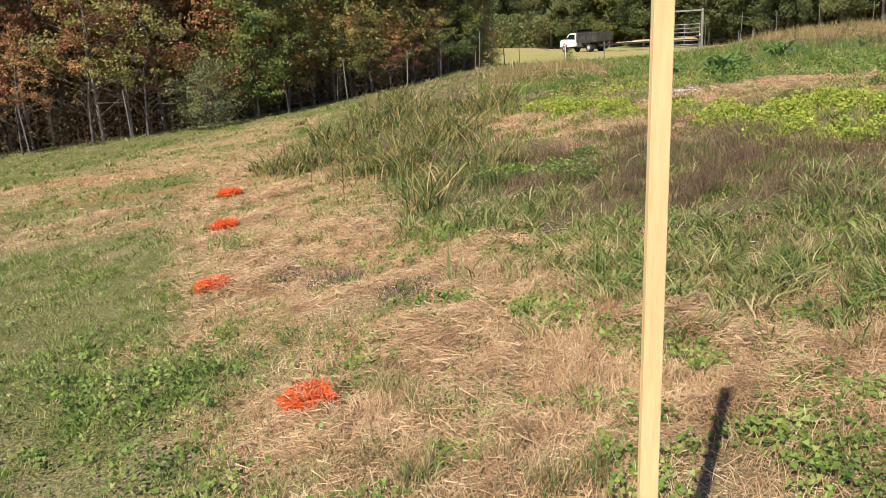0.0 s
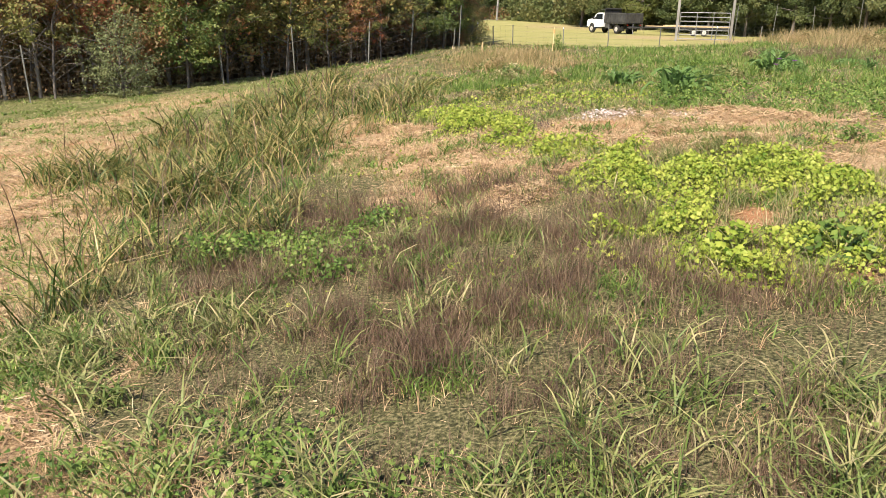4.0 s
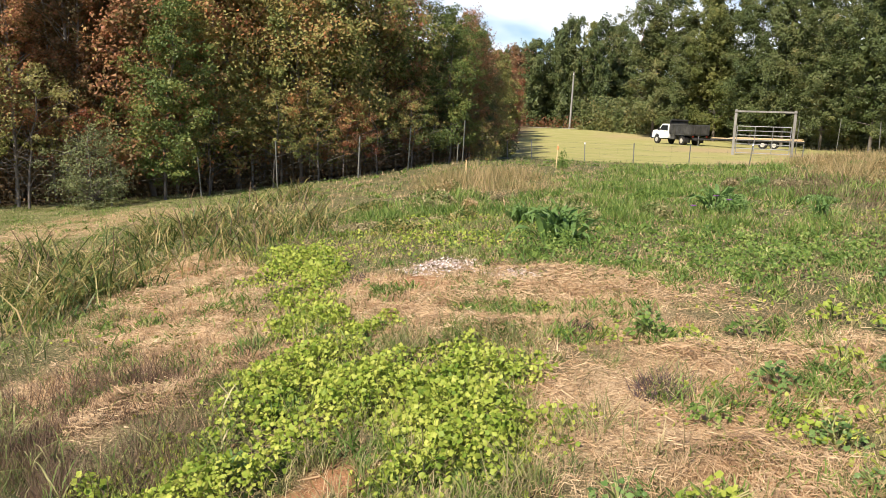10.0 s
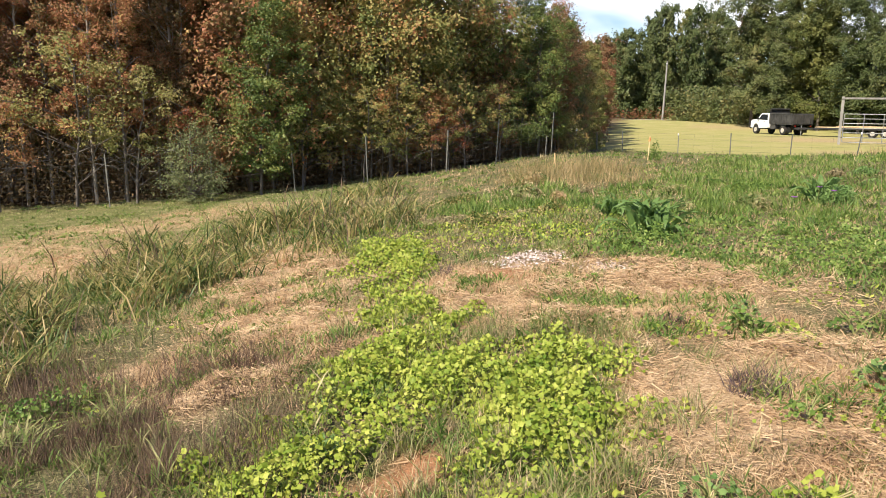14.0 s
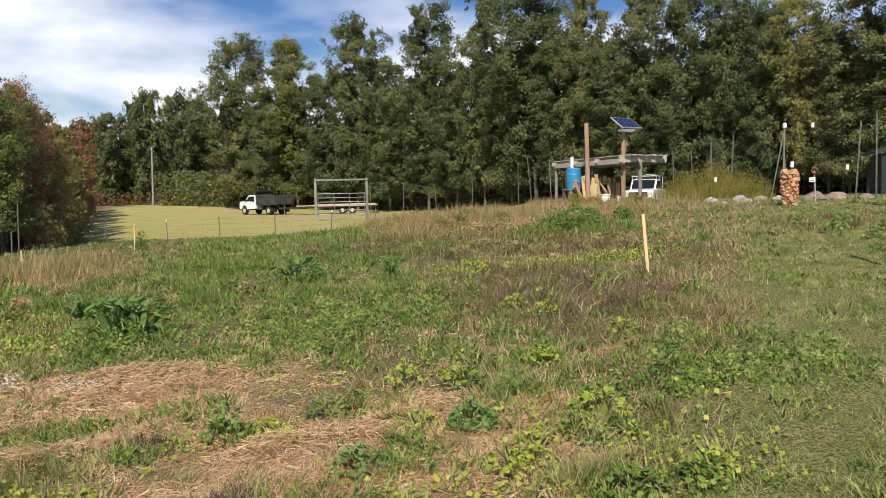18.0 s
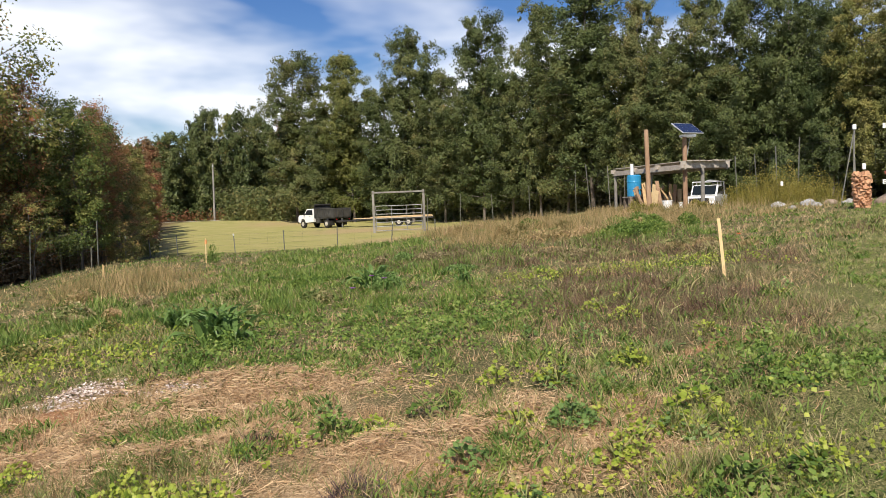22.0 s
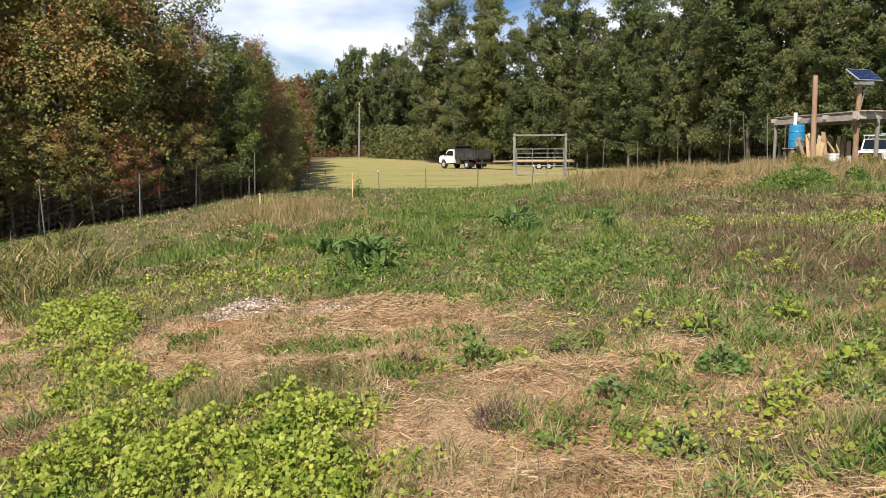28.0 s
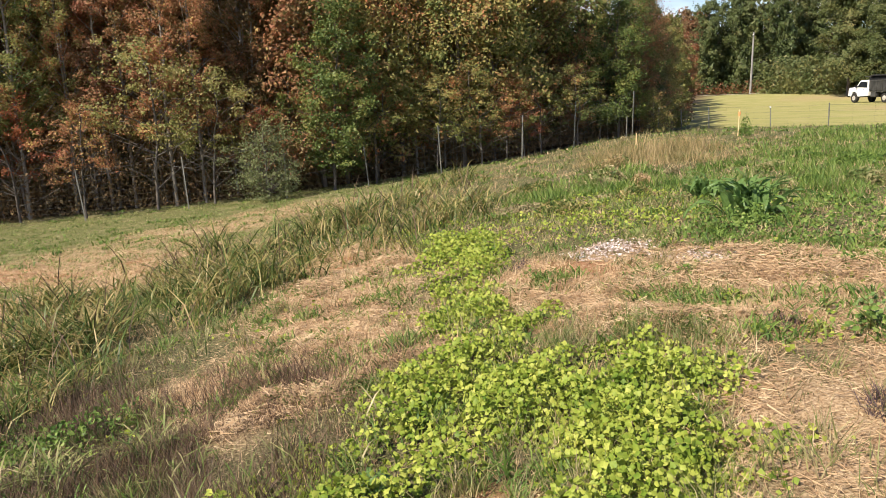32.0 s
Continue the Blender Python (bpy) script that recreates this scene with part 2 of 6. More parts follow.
M_RED = leafy("red_leaves", [(0.0, (0.12, 0.07, 0.035)), (0.6, (0.22, 0.09, 0.045)), (1.0, (0.27, 0.16, 0.065))], 0.3, 0.6, 0.5, 0.4, 1.5, 0.3)
M_MAPLE = leafy("maple_leaves", [(0.0, (0.05, 0.085, 0.02)), (0.5, (0.12, 0.165, 0.042)), (1.0, (0.30, 0.30, 0.08))], 0.3, 0.5, 0.9, 0.2, 1.5, 0.6)
M_YELLOW = leafy("yellowing_leaves", [(0.0, (0.12, 0.14, 0.035)), (0.5, (0.27, 0.26, 0.08)), (1.0, (0.52, 0.42, 0.19))], 0.35, 0.55, 0.9, 0.3, 1.5, 0.6)
M_CRIMSON = leafy("crimson_leaves", [(0.0, (0.20, 0.09, 0.045)), (0.5, (0.33, 0.10, 0.055)), (1.0, (0.46, 0.21, 0.08))], 0.4, 0.55, 0.9, 0.2, 1.5, 0.6)
M_BARK = surface("bark", (0.06, 0.05, 0.042), (0.18, 0.155, 0.13), 3.0, 0.9, 0, 0.6, 25.0, stretch=(1, 1, 0.25))
M_PALEBARK = surface("pale_bark", (0.13, 0.11, 0.09), (0.31, 0.28, 0.24), 3.0, 0.9, 0, 0.5, 25.0, stretch=(1, 1, 0.25))
M_LATH = surface("pine_lath", (0.55, 0.36, 0.17), (0.75, 0.55, 0.30), 5.0, 0.7, 0, 0.2, 60.0, stretch=(1, 1, 0.12))
M_GREYWOOD = surface("weathered_wood", (0.13, 0.12, 0.105), (0.28, 0.265, 0.24), 4.0, 0.85, 0, 0.4, 40.0, stretch=(1, 1, 0.2))
M_POSTWOOD = surface("cedar_post", (0.22, 0.13, 0.08), (0.42, 0.28, 0.18), 4.0, 0.85, 0, 0.4, 30.0, stretch=(1, 1, 0.2))
M_BOARD = surface("old_boards", (0.27, 0.235, 0.20), (0.50, 0.45, 0.39), 4.0, 0.85, 0, 0.3, 40.0, stretch=(0.3, 1, 1))
M_DECK = surface("deck_planks", (0.42, 0.28, 0.14), (0.62, 0.47, 0.27), 4.0, 0.8, 0, 0.3, 30.0)
M_STEEL = surface("galvanised_steel", (0.15, 0.15, 0.145), (0.30, 0.30, 0.29), 6.0, 0.5, 0.4, 0.05, 60.0)
M_TPOST = surface("t_post_paint", (0.07, 0.075, 0.06), (0.22, 0.215, 0.19), 8.0, 0.6, 0.2, 0.05, 60.0)
M_WHITE = surface("white_paint", (0.74, 0.74, 0.73), (0.84, 0.84, 0.83), 2.0, 0.25, 0, 0.02, 30.0, 0.5)
M_DARKSTEEL = surface("dump_body_grey", (0.03, 0.03, 0.028), (0.10, 0.097, 0.09), 2.5, 0.5, 0.3, 0.05, 30.0)
M_BLACK = surface("black_frame", (0.012, 0.012, 0.012), (0.04, 0.038, 0.035), 4.0, 0.6, 0, 0.05, 30.0)
M_RUBBER = surface("tyre_rubber", (0.015, 0.015, 0.015), (0.04, 0.037, 0.033), 6.0, 0.85, 0, 0.2, 40.0)
M_HUB = surface("dusty_hub", (0.40, 0.36, 0.31), (0.62, 0.58, 0.52), 6.0, 0.5, 0.4, 0.05, 40.0)
M_BLUE = surface("blue_plastic", (0.02, 0.19, 0.40), (0.03, 0.28, 0.52), 3.0, 0.4, 0, 0.03, 30.0, 0.5)
M_ORANGE = leafy("orange_paint", [(0.0, (0.62, 0.09, 0.02)), (1.0, (0.85, 0.17, 0.05))], 0.1)
M_FLAG = surface("orange_ribbon", (0.75, 0.13, 0.04), (0.9, 0.22, 0.07), 6.0, 0.6, 0, 0.05, 30.0)
M_SPRAY = surface("orange_spray", (0.62, 0.30, 0.12), (0.80, 0.36, 0.14), 12.0, 0.7, 0, 0.1, 50.0)
M_WREATH = surface("red_twigs", (0.10, 0.03, 0.025), (0.22, 0.07, 0.05), 9.0, 0.8, 0, 0.2, 40.0)
M_SOLAR = surface("solar_cells", (0.008, 0.012, 0.04), (0.02, 0.03, 0.08), 8.0, 0.15, 0, 0.0, 30.0, 0.6)
M_ALU = surface("aluminium", (0.62, 0.62, 0.62), (0.78, 0.78, 0.78), 6.0, 0.35, 0.7, 0.02, 40.0)
M_BRICK = surface("red_stone", (0.30, 0.13, 0.07), (0.62, 0.36, 0.21), 9.0, 0.9, 0, 0.4, 40.0)
M_ROCK = surface("field_stone", (0.11, 0.085, 0.065), (0.30, 0.23, 0.17), 5.0, 0.9, 0, 0.6, 20.0)
M_GREYROCK = surface("grey_rubble", (0.16, 0.155, 0.15), (0.40, 0.39, 0.37), 6.0, 0.9, 0, 0.6, 24.0)
M_SHEDWALL = surface("dark_siding", (0.014, 0.015, 0.019), (0.035, 0.036, 0.042), 2.0, 0.6, 0, 0.05, 30.0)
M_WIRE = surface("fence_wire", (0.05, 0.05, 0.045), (0.14, 0.135, 0.125), 9.0, 0.6, 0.4, 0.0, 60.0)


def glassy():
    m, nt, b = mat("tinted_glass", 0.12, 0, 0.3)
    b.inputs["Base Color"].default_value = (0.012, 0.016, 0.018, 1)
    return m


M_GLASS = glassy()


def lamp_mat(name, col):
    m, nt, b = mat(name, 0.2, 0, 0.6)
    b.inputs["Base Color"].default_value = (*col, 1)
    return m


M_LENS_W = lamp_mat("clear_lens", (0.6, 0.6, 0.58))
M_LENS_R = lamp_mat("red_lens", (0.35, 0.02, 0.015))

# ---- terrain ----


def sst(a, b, v):
    t = np.clip((v - a) / (b - a), 0, 1)
    return t * t * (3 - 2 * t)


_perm = np.random.RandomState(7).rand(256, 256)


def vnoise(x, y):
    """Smooth value noise, one cell a metre, about 0 to 1."""
    xi, yi = np.floor(x).astype(int), np.floor(y).astype(int)
    fx, fy = x - xi, y - yi
    fx, fy = fx * fx * (3 - 2 * fx), fy * fy * (3 - 2 * fy)
    a, b = _perm[xi % 256, yi % 256], _perm[(xi + 1) % 256, yi % 256]
    c, d = _perm[xi % 256, (yi + 1) % 256], _perm[(xi + 1) % 256, (yi + 1) % 256]
    return (a * (1 - fx) + b * fx) * (1 - fy) + (c * (1 - fx) + d * fx) * fy


def lay(x, y):
    """The lie of the land: a gentle rise to the right, a fall to the wood, a flat hayfield beyond."""
    x, y = np.asarray(x, float), np.asarray(y, float)
    r = x + 0.28 * np.clip(y, -12, 10)
    right = np.where(r > 0, 1.08 * np.tanh(r / 13), 0) * (1 - sst(0, 1, (y - 12 - 1.6 * np.maximum(x, 0)) / 20))
    right = right + 0.22 * sst(9, 17, x) * (1 - sst(24, 34, y))
    r = x + 0.28 * np.clip(y, -12, 24)
    left = np.where(r > 0, 0, 1.7 * np.tanh(r / 12)) * (1 - sst(30, 70, y))
    dip = 0.32 * sst(26, 42, y) * (1 - sst(6, 14, x - 0.1 * y))
    crest = 0.11 * sst(12, 20, y) * sst(7, 10, x) * (1 - sst(45, 70, y))
    yard = 0.45 * sst(33, 37, y) * (1 - sst(42, 47, y)) * sst(17, 20, x) * (1 - sst(27, 32, x))
    return right + left - dip - crest - yard - 0.12 * sst(50, 75, y) + 0.75 * sst(85, 120, y)


def ground(x, y):
    x, y = np.asarray(x, float), np.asarray(y, float)
    near = 1 - sst(25, 45, np.hypot(x, y - 8))
    return lay(x, y) + near * (0.05 * (vnoise(x * 1.3, y * 1.3) - 0.5) + 0.035 * (vnoise(x * 4.1 + 9, y * 4.1) - 0.5))


def gz(x, y):
    return float(ground(np.array([x]), np.array([y]))[0])


def ell(x, y, cx, cy, rx, ry, rot=0.0):
    c, s = math.cos(radians(rot)), math.sin(radians(rot))
    u, v = (x - cx) * c + (y - cy) * s, -(x - cx) * s + (y - cy) * c
    return np.clip(1.6 * (1.3 - np.hypot(u / rx, v / ry)), 0, 1)


def seg(x, y, ax, ay, bx, by, w):
    px, py, dx, dy = x - ax, y - ay, bx - ax, by - ay
    t = np.clip((px * dx + py * dy) / (dx * dx + dy * dy), 0, 1)
    return np.clip(1.6 * (1.3 - np.hypot(px - t * dx, py - t * dy) / w), 0, 1)


def zones(x, y):
    """How much of each kind of cover grows at a place (0 to 1)."""
    x, y = np.asarray(x, float), np.asarray(y, float)
    wx = x + 0.7 * (vnoise(x * 1.7 + 3, y * 1.7) - 0.5) + 0.3 * (vnoise(x * 5, y * 5 + 7) - 0.5)
    wy = y + 0.7 * (vnoise(x * 1.7, y * 1.7 + 31) - 0.5) + 0.3 * (vnoise(x * 5 + 3, y * 5) - 0.5)
    big = np.maximum.reduce
    z = {}
    z["vine"] = big([seg(wx, wy, -4.5, 7.6, -2.9, 4.7, 0.38), seg(wx, wy, -2.9, 4.7, -2.1, 3.1, 0.36), ell(wx, wy, -1.15, 2.55, 0.95, 0.6, -10), ell(wx, wy, -0.55, 1.9, 0.5, 0.62), 0.85 * ell(wx, wy, -1.9, 1.6, 0.42, 0.3),
                     0.4 * ell(wx, wy, 0.25, 0.5, 0.8, 0.5), 0.75 * ell(wx, wy, -1.3, 0.75, 0.6, 0.4), 0.5 * ell(wx, wy, -0.5, 0.75, 0.5, 0.4), 0.12 * ell(wx, wy, 1.9, 2.5, 0.7, 0.8),
                     0.10 * ell(wx, wy, 1.7, 2.3, 1.0, 0.7), 0.25 * ell(wx, wy, -3.4, 8.8, 2.4, 1.6), 0.3 * seg(wx, wy, 3.4, 9.6, 6.2, 8.9, 0.5)])
    z["straw"] = big([0.85 * ell(wx, wy, -1.3, 5.0, 1.9, 1.35, -25), ell(wx, wy, 0.45, 2.7, 0.75, 1.1), 0.8 * ell(wx, wy, 1.3, 3.2, 0.9, 0.8), 0.85 * ell(wx, wy, 1.15, 1.0, 0.8, 0.8),
                      seg(wx, wy, -3.3, 2.9, -5.9, 7.4, 0.75), seg(wx, wy, -10.2, 6.6, -6.4, -1.6, 1.15), ell(wx, wy, -4.6, -3.6, 1.7, 1.3),
                      0.8 * seg(wx, wy, -5.6, -1.1, -4.3, -2.1, 0.6), 0.6 * ell(wx, wy, -4.3, -6.3, 1.6, 1.5), 0.8 * ell(wx, wy, -12.5, 7.0, 3.5, 1.6, 35), 0.6 * seg(wx, wy, -13.5, 6.0, -12.0, 13.5, 1.6), 0.5 * ell(wx, wy, -10.5, 2.0, 2.5, 1.2)])
    z["mulch"] = z["straw"]
    z["straw"] = z["straw"] * (0.45 + 0.55 * sst(0.3, 0.56, vnoise(x * 1.25 + 40, y * 1.25))) * (0.6 + 0.4 * sst(0.25, 0.55, vnoise(x * 3.4 + 11, y * 3.4 + 60)))
    z["clay"] = big([ell(wx, wy, -1.2, 1.33, 0.2, 0.13), ell(wx, wy, 3.3, 4.6, 0.22, 0.18), 0.8 * ell(wx, wy, -2.1, 5.5, 0.45, 0.3), 0.8 * ell(wx, wy, 0.75, 1.7, 0.3, 0.25),
                     0.8 * ell(wx, wy, -0.75, 0.55, 0.35, 0.15), 0.7 * ell(wx, wy, 0.95, 0.6, 0.25, 0.2), 0.6 * ell(wx, wy, -13.4, 6.5, 3.0, 0.7), 0.5 * ell(wx, wy, -12.0, 4.0, 2.5, 0.5)])
    z["white"] = big([ell(x, y, -2.1, 6.35, 0.46, 0.36, -30), 0.9 * ell(x, y, -1.25, 5.95, 0.42, 0.22, -30)])
    z["brown"] = big([0.8 * ell(wx, wy, -2.7, -0.1, 1.7, 1.1), ell(wx, wy, -3.3, 1.0, 1.4, 2.1, 10), 0.95 * ell(wx, wy, -4.6, 1.7, 1.3, 1.2), 0.7 * ell(wx, wy, -2.3, -0.9, 0.9, 1.0),
                      0.7 * ell(wx, wy, 3.6, 7.2, 1.2, 2.2), 0.8 * seg(wx, wy, 1.6, 13.5, 6.0, 10.6, 0.8), 0.6 * seg(wx, wy, 2.2, 16.5, 7.0, 12.8, 0.8), 0.7 * ell(wx, wy, 11.0, 10.8, 1.6, 1.2, 40), 0.7 * ell(wx, wy, 6.3, 9.2, 0.9, 0.8)])
    z["long"] = big([ell(wx, wy, -2.7, -2.5, 1.9, 1.2, -15), 0.85 * ell(wx, wy, -0.9, -1.1, 1.3, 0.9), 0.7 * ell(wx, wy, 0.4, -0.6, 0.9, 0.8), 0.7 * ell(wx, wy, -5.0, -0.5, 0.9, 0.7)])
    z["johnson"] = big([seg(wx, wy, -6.6, 3.4, -9.0, 15.5, 0.85), ell(wx, wy, -6.9, 4.6, 1.3, 2.0, 20), 0.7 * ell(wx, wy, -6.3, 9.5, 1.2, 2.5, 15), ell(wx, wy, -7.8, 5.6, 1.7, 2.3, 20), 0.9 * ell(wx, wy, -5.7, 1.6, 0.9, 1.0)])
    z["lush"] = big([0.09 * ell(wx, wy, -7.4, -4.6, 1.2, 1.7), ell(wx, wy, 0.7, 8.3, 1.9, 2.3), ell(wx, wy, 0.9, 14.0, 2.6, 4.4, -15), 0.9 * ell(wx, wy, 0.8, 22.0, 2.6, 6.0, -5), 0.8 * ell(wx, wy, -4.7, 1.6, 0.8, 0.5), 0.8 * ell(wx, wy, -3.9, 0.9, 0.5, 0.3), 0.5 * ell(wx, wy, 1.9, 0.7, 0.8, 0.8), 0.95 * ell(wx, wy, 8.4, 17.0, 1.3, 3.4, -25), 0.7 * ell(wx, wy, 3.9, 3.6, 0.8, 0.6),
                     0.9 * ell(wx, wy, 7.2, 14.6, 1.5, 0.9), 0.5 * ell(wx, wy, -3.6, 12.0, 2.4, 2.0), 0.4 * ell(wx, wy, 3.9, 3.6, 1.0, 0.5)])
    z["rust"] = ell(wx, wy, -4.2, 17.5, 1.9, 2.6, 15)
    z["bank"] = np.clip(sst(15, 19, wy - 0.3 * wx + 1.5) * (1 - sst(31, 36, wy - 0.25 * wx)) * sst(2.5, 5.0, wx - 0.02 * wy) * (1 - sst(13, 17, wx)), 0, 1)
    side = (wx - 2.0) * 0.78 - (wy - 2.2) * 0.62
    z["lawn"] = np.clip(np.maximum(sst(-0.2, 0.7, side) * np.maximum(sst(0.2, 1.8, wy), sst(1.6, 3.0, wx)), sst(0, 1, -6.3 - 0.19 * (wy - 3.0) - wx)) * (1 - sst(30, 40, wy)), 0, 1)
    z["track"] = big([0.85 * seg(wx, wy, 3.5, 62.0, 22.0, 52.0, 5.0), 0.8 * seg(wx, wy, 5.5, 40.0, 17.0, 36.5, 3.2), 0.7 * seg(wx, wy, -30.0, 112.0, 10.0, 90.0, 2.5)])
    z["field"] = sst(29.5, 32.5, wy - 0.75 * np.maximum(wx - 4, 0))
    z["wood"] = sst(0.0, 1.5, np.minimum(-0.65 * (wx + 8.5) + 0.76 * (wy - 23.0), -(wx + 7.5 + 0.13 * (wy - 23.0))))
    return z


def np_mesh(name, co, tris):
    """A mesh from arrays of corners and triangles."""
    me = bpy.data.meshes.new(name)
    n, k = len(co), len(tris)
    me.vertices.add(n)
    me.vertices.foreach_set("co", co.astype(np.float32).ravel())
    me.loops.add(k * 3)
    me.loops.foreach_set("vertex_index", tris.astype(np.int32).ravel())
    me.polygons.add(k)
    me.polygons.foreach_set("loop_start", np.arange(0, k * 3, 3, dtype=np.int32))
    me.update(calc_edges=True)
    return me


def lines(lo, hi, step, far, grow=1.22):
    a = list(np.arange(lo, hi, step))
    s, v = step, lo
    left = []
    while v > -far:
        s *= grow
        v -= s
        left.append(v)
    s, v = step, a[-1]
    right = []
    while v < far:
        s *= grow
        v += s
        right.append(v)
    return np.array(left[::-1] + a + right)


def ground_material():
    m, nt, bs = mat("field_soil", 0.95, 0, 0.1)
    geo = node(nt, "ShaderNodeNewGeometry")
    pos = geo.outputs["Position"]

    def noise_at(scale, detail=4.0):
        n = node(nt, "ShaderNodeTexNoise", ins={"Scale": scale, "Detail": detail, "Roughness": 0.65})
        nt.links.new(pos, n.inputs["Vector"])
        return n.outputs["Fac"]

    def attr(name):
        return node(nt, "ShaderNodeAttribute", attribute_name=name).outputs["Fac"]

    def mixed(fac, a, b):
        x = node(nt, "ShaderNodeMix", data_type="RGBA")
        nt.links.new(fac, x.inputs["Factor"])
        nt.links.new(a, x.inputs["A"])
        nt.links.new(b, x.inputs["B"])
        return x.outputs["Result"]

    def tones(n, stops):
        r = ramp_of(nt, stops)
        nt.links.new(n, r.inputs[0])
        return r.outputs[0]

    fine, mid, wide = noise_at(55.0, 6.0), noise_at(6.0), noise_at(0.45)
    thatch = tones(fine, [(0.36, (0.032, 0.032, 0.015)), (0.5, (0.108, 0.102, 0.045)), (0.64, (0.29, 0.245, 0.125))])
    straw = tones(fine, [(0.34, (0.18, 0.115, 0.06)), (0.5, (0.40, 0.275, 0.155)), (0.66, (0.60, 0.45, 0.28))])
    clay = tones(mid, [(0.3, (0.30, 0.13, 0.06)), (0.7, (0.47, 0.25, 0.13))])
    turf = tones(fine, [(0.36, (0.04, 0.048, 0.018)), (0.5, (0.13, 0.135, 0.047)), (0.64, (0.29, 0.26, 0.12))])
    hay = tones(wide, [(0.35, (0.26, 0.26, 0.08)), (0.5, (0.33, 0.30, 0.11)), (0.65, (0.42, 0.34, 0.16))])
    hay2 = tones(mid, [(0.3, (0.22, 0.23, 0.07)), (0.7, (0.42, 0.37, 0.15))])
    litter = tones(mid, [(0.3, (0.07, 0.05, 0.03)), (0.7, (0.17, 0.11, 0.065))])
    parched = tones(fine, [(0.36, (0.11, 0.09, 0.045)), (0.5, (0.26, 0.21, 0.11)), (0.64, (0.42, 0.35, 0.20))])
    worn = node(nt, "ShaderNodeMapRange", ins={"From Min": 0.5, "From Max": 0.68, "To Max": 0.8})
    nt.links.new(noise_at(1.4, 3.0), worn.inputs["Value"])
    turf = mixed(worn.outputs[0], turf, parched)
    c = mixed(attr("lawn"), thatch, turf)
    c = mixed(attr("mulch"), c, straw)
    bare = node(nt, "ShaderNodeMapRange", ins={"From Min": 0.60, "From Max": 0.70})
    nt.links.new(noise_at(1.1), bare.inputs["Value"])
    mul = node(nt, "ShaderNodeMath", operation="MULTIPLY")
    nt.links.new(bare.outputs[0], mul.inputs[0])
    nt.links.new(attr("mulch"), mul.inputs[1])
    c = mixed(mul.outputs[0], c, clay)
    c = mixed(attr("clay"), c, clay)
    half = node(nt, "ShaderNodeMix", data_type="RGBA", ins={"Factor": 0.5})
    nt.links.new(hay, half.inputs["A"])
    nt.links.new(hay2, half.inputs["B"])
    c = mixed(attr("field"), c, half.outputs["Result"])
    dust = tones(mid, [(0.3, (0.30, 0.22, 0.11)), (0.7, (0.46, 0.34, 0.19))])
    c = mixed(attr("track"), c, dust)
    c = mixed(attr("wood"), c, litter)
    nt.links.new(c, bs.inputs["Base Color"])
    bp = node(nt, "ShaderNodeBump", ins={"Strength": 0.7, "Distance": 0.03})
    nt.links.new(fine, bp.inputs["Height"])
    nt.links.new(bp.outputs[0], bs.inputs["Normal"])
    return m


M_GROUND = ground_material()


def build_ground():
    xs, ys = lines(-15, 12, 0.16, 1500), lines(-10, 28, 0.16, 1500)
    X, Y = np.meshgrid(xs, ys)
    co = np.stack([X.ravel(), Y.ravel(), ground(X.ravel(), Y.ravel())], 1)
    nx, ny = len(xs), len(ys)
    i = (np.arange(ny - 1)[:, None] * nx + np.arange(nx - 1)[None]).ravel()
    tris = np.concatenate([np.stack([i, i + 1, i + nx + 1], 1), np.stack([i, i + nx + 1, i + nx], 1)])
    me = np_mesh("ground", co, tris)
    me.shade_smooth()
    z = zones(co[:, 0], co[:, 1])
    for key in ("lawn", "mulch", "clay", "field", "wood", "track"):
        at = me.attributes.new(key, "FLOAT", "POINT")
        at.data.foreach_set("value", z[key].astype(np.float32))
    me.materials.append(M_GROUND)
    return tagged(new("ground", me), "sloping garden ground of thatch, straw and red clay", "ground", kind="structure")


build_ground()

# ---- builders ----


def part(name, bm, material, parent=None, label=""):
    me = bpy.data.meshes.new(name)
    bm.to_mesh(me)
    bm.free()
    me.materials.append(material)
    ob = new(name, me)
    if parent:
        ob.parent = parent
    return tagged(ob, label)


def put(name, me, material, parent=None, label=""):
    if not me.materials:
        me.materials.append(material)
    ob = new(name, me)
    if parent:
        ob.parent = parent
    return tagged(ob, label)


def thing(name, m, label, category, group="", kind=""):
    ob = new(name)
    ob.matrix_world = m
    return tagged(ob, label, category, group, kind)


def box(sx, sy, sz, at=(0, 0, 0), bevel=0.0, rot=None):
    """A box with its middle at a place, its edges rounded."""
    bm = bmesh.new()
    bmesh.ops.create_cube(bm, size=1)
    bmesh.ops.scale(bm, vec=(sx, sy, sz), verts=bm.verts)
    if bevel:
        bmesh.ops.bevel(bm, geom=bm.edges[:], offset=min(bevel, 0.45 * min(sx, sy, sz)), segments=2, affect="EDGES")
    m = Matrix.Translation(at) @ (rot.to_4x4() if rot else Matrix())
    bmesh.ops.transform(bm, matrix=m, verts=bm.verts)
    return bm


def rod(a, b, r, seg_n=8, r2=None, bm=None):
    """A round bar from a to b."""
    bm = bm or bmesh.new()
    a, b = Vector(a), Vector(b)
    d = b - a
    m = Matrix.Translation((a + b) / 2) @ d.to_track_quat("Z", "Y").to_matrix().to_4x4()
    bmesh.ops.create_cone(bm, cap_ends=True, segments=seg_n, radius1=r, radius2=r if r2 is None else r2, depth=d.length, matrix=m)
    return bm


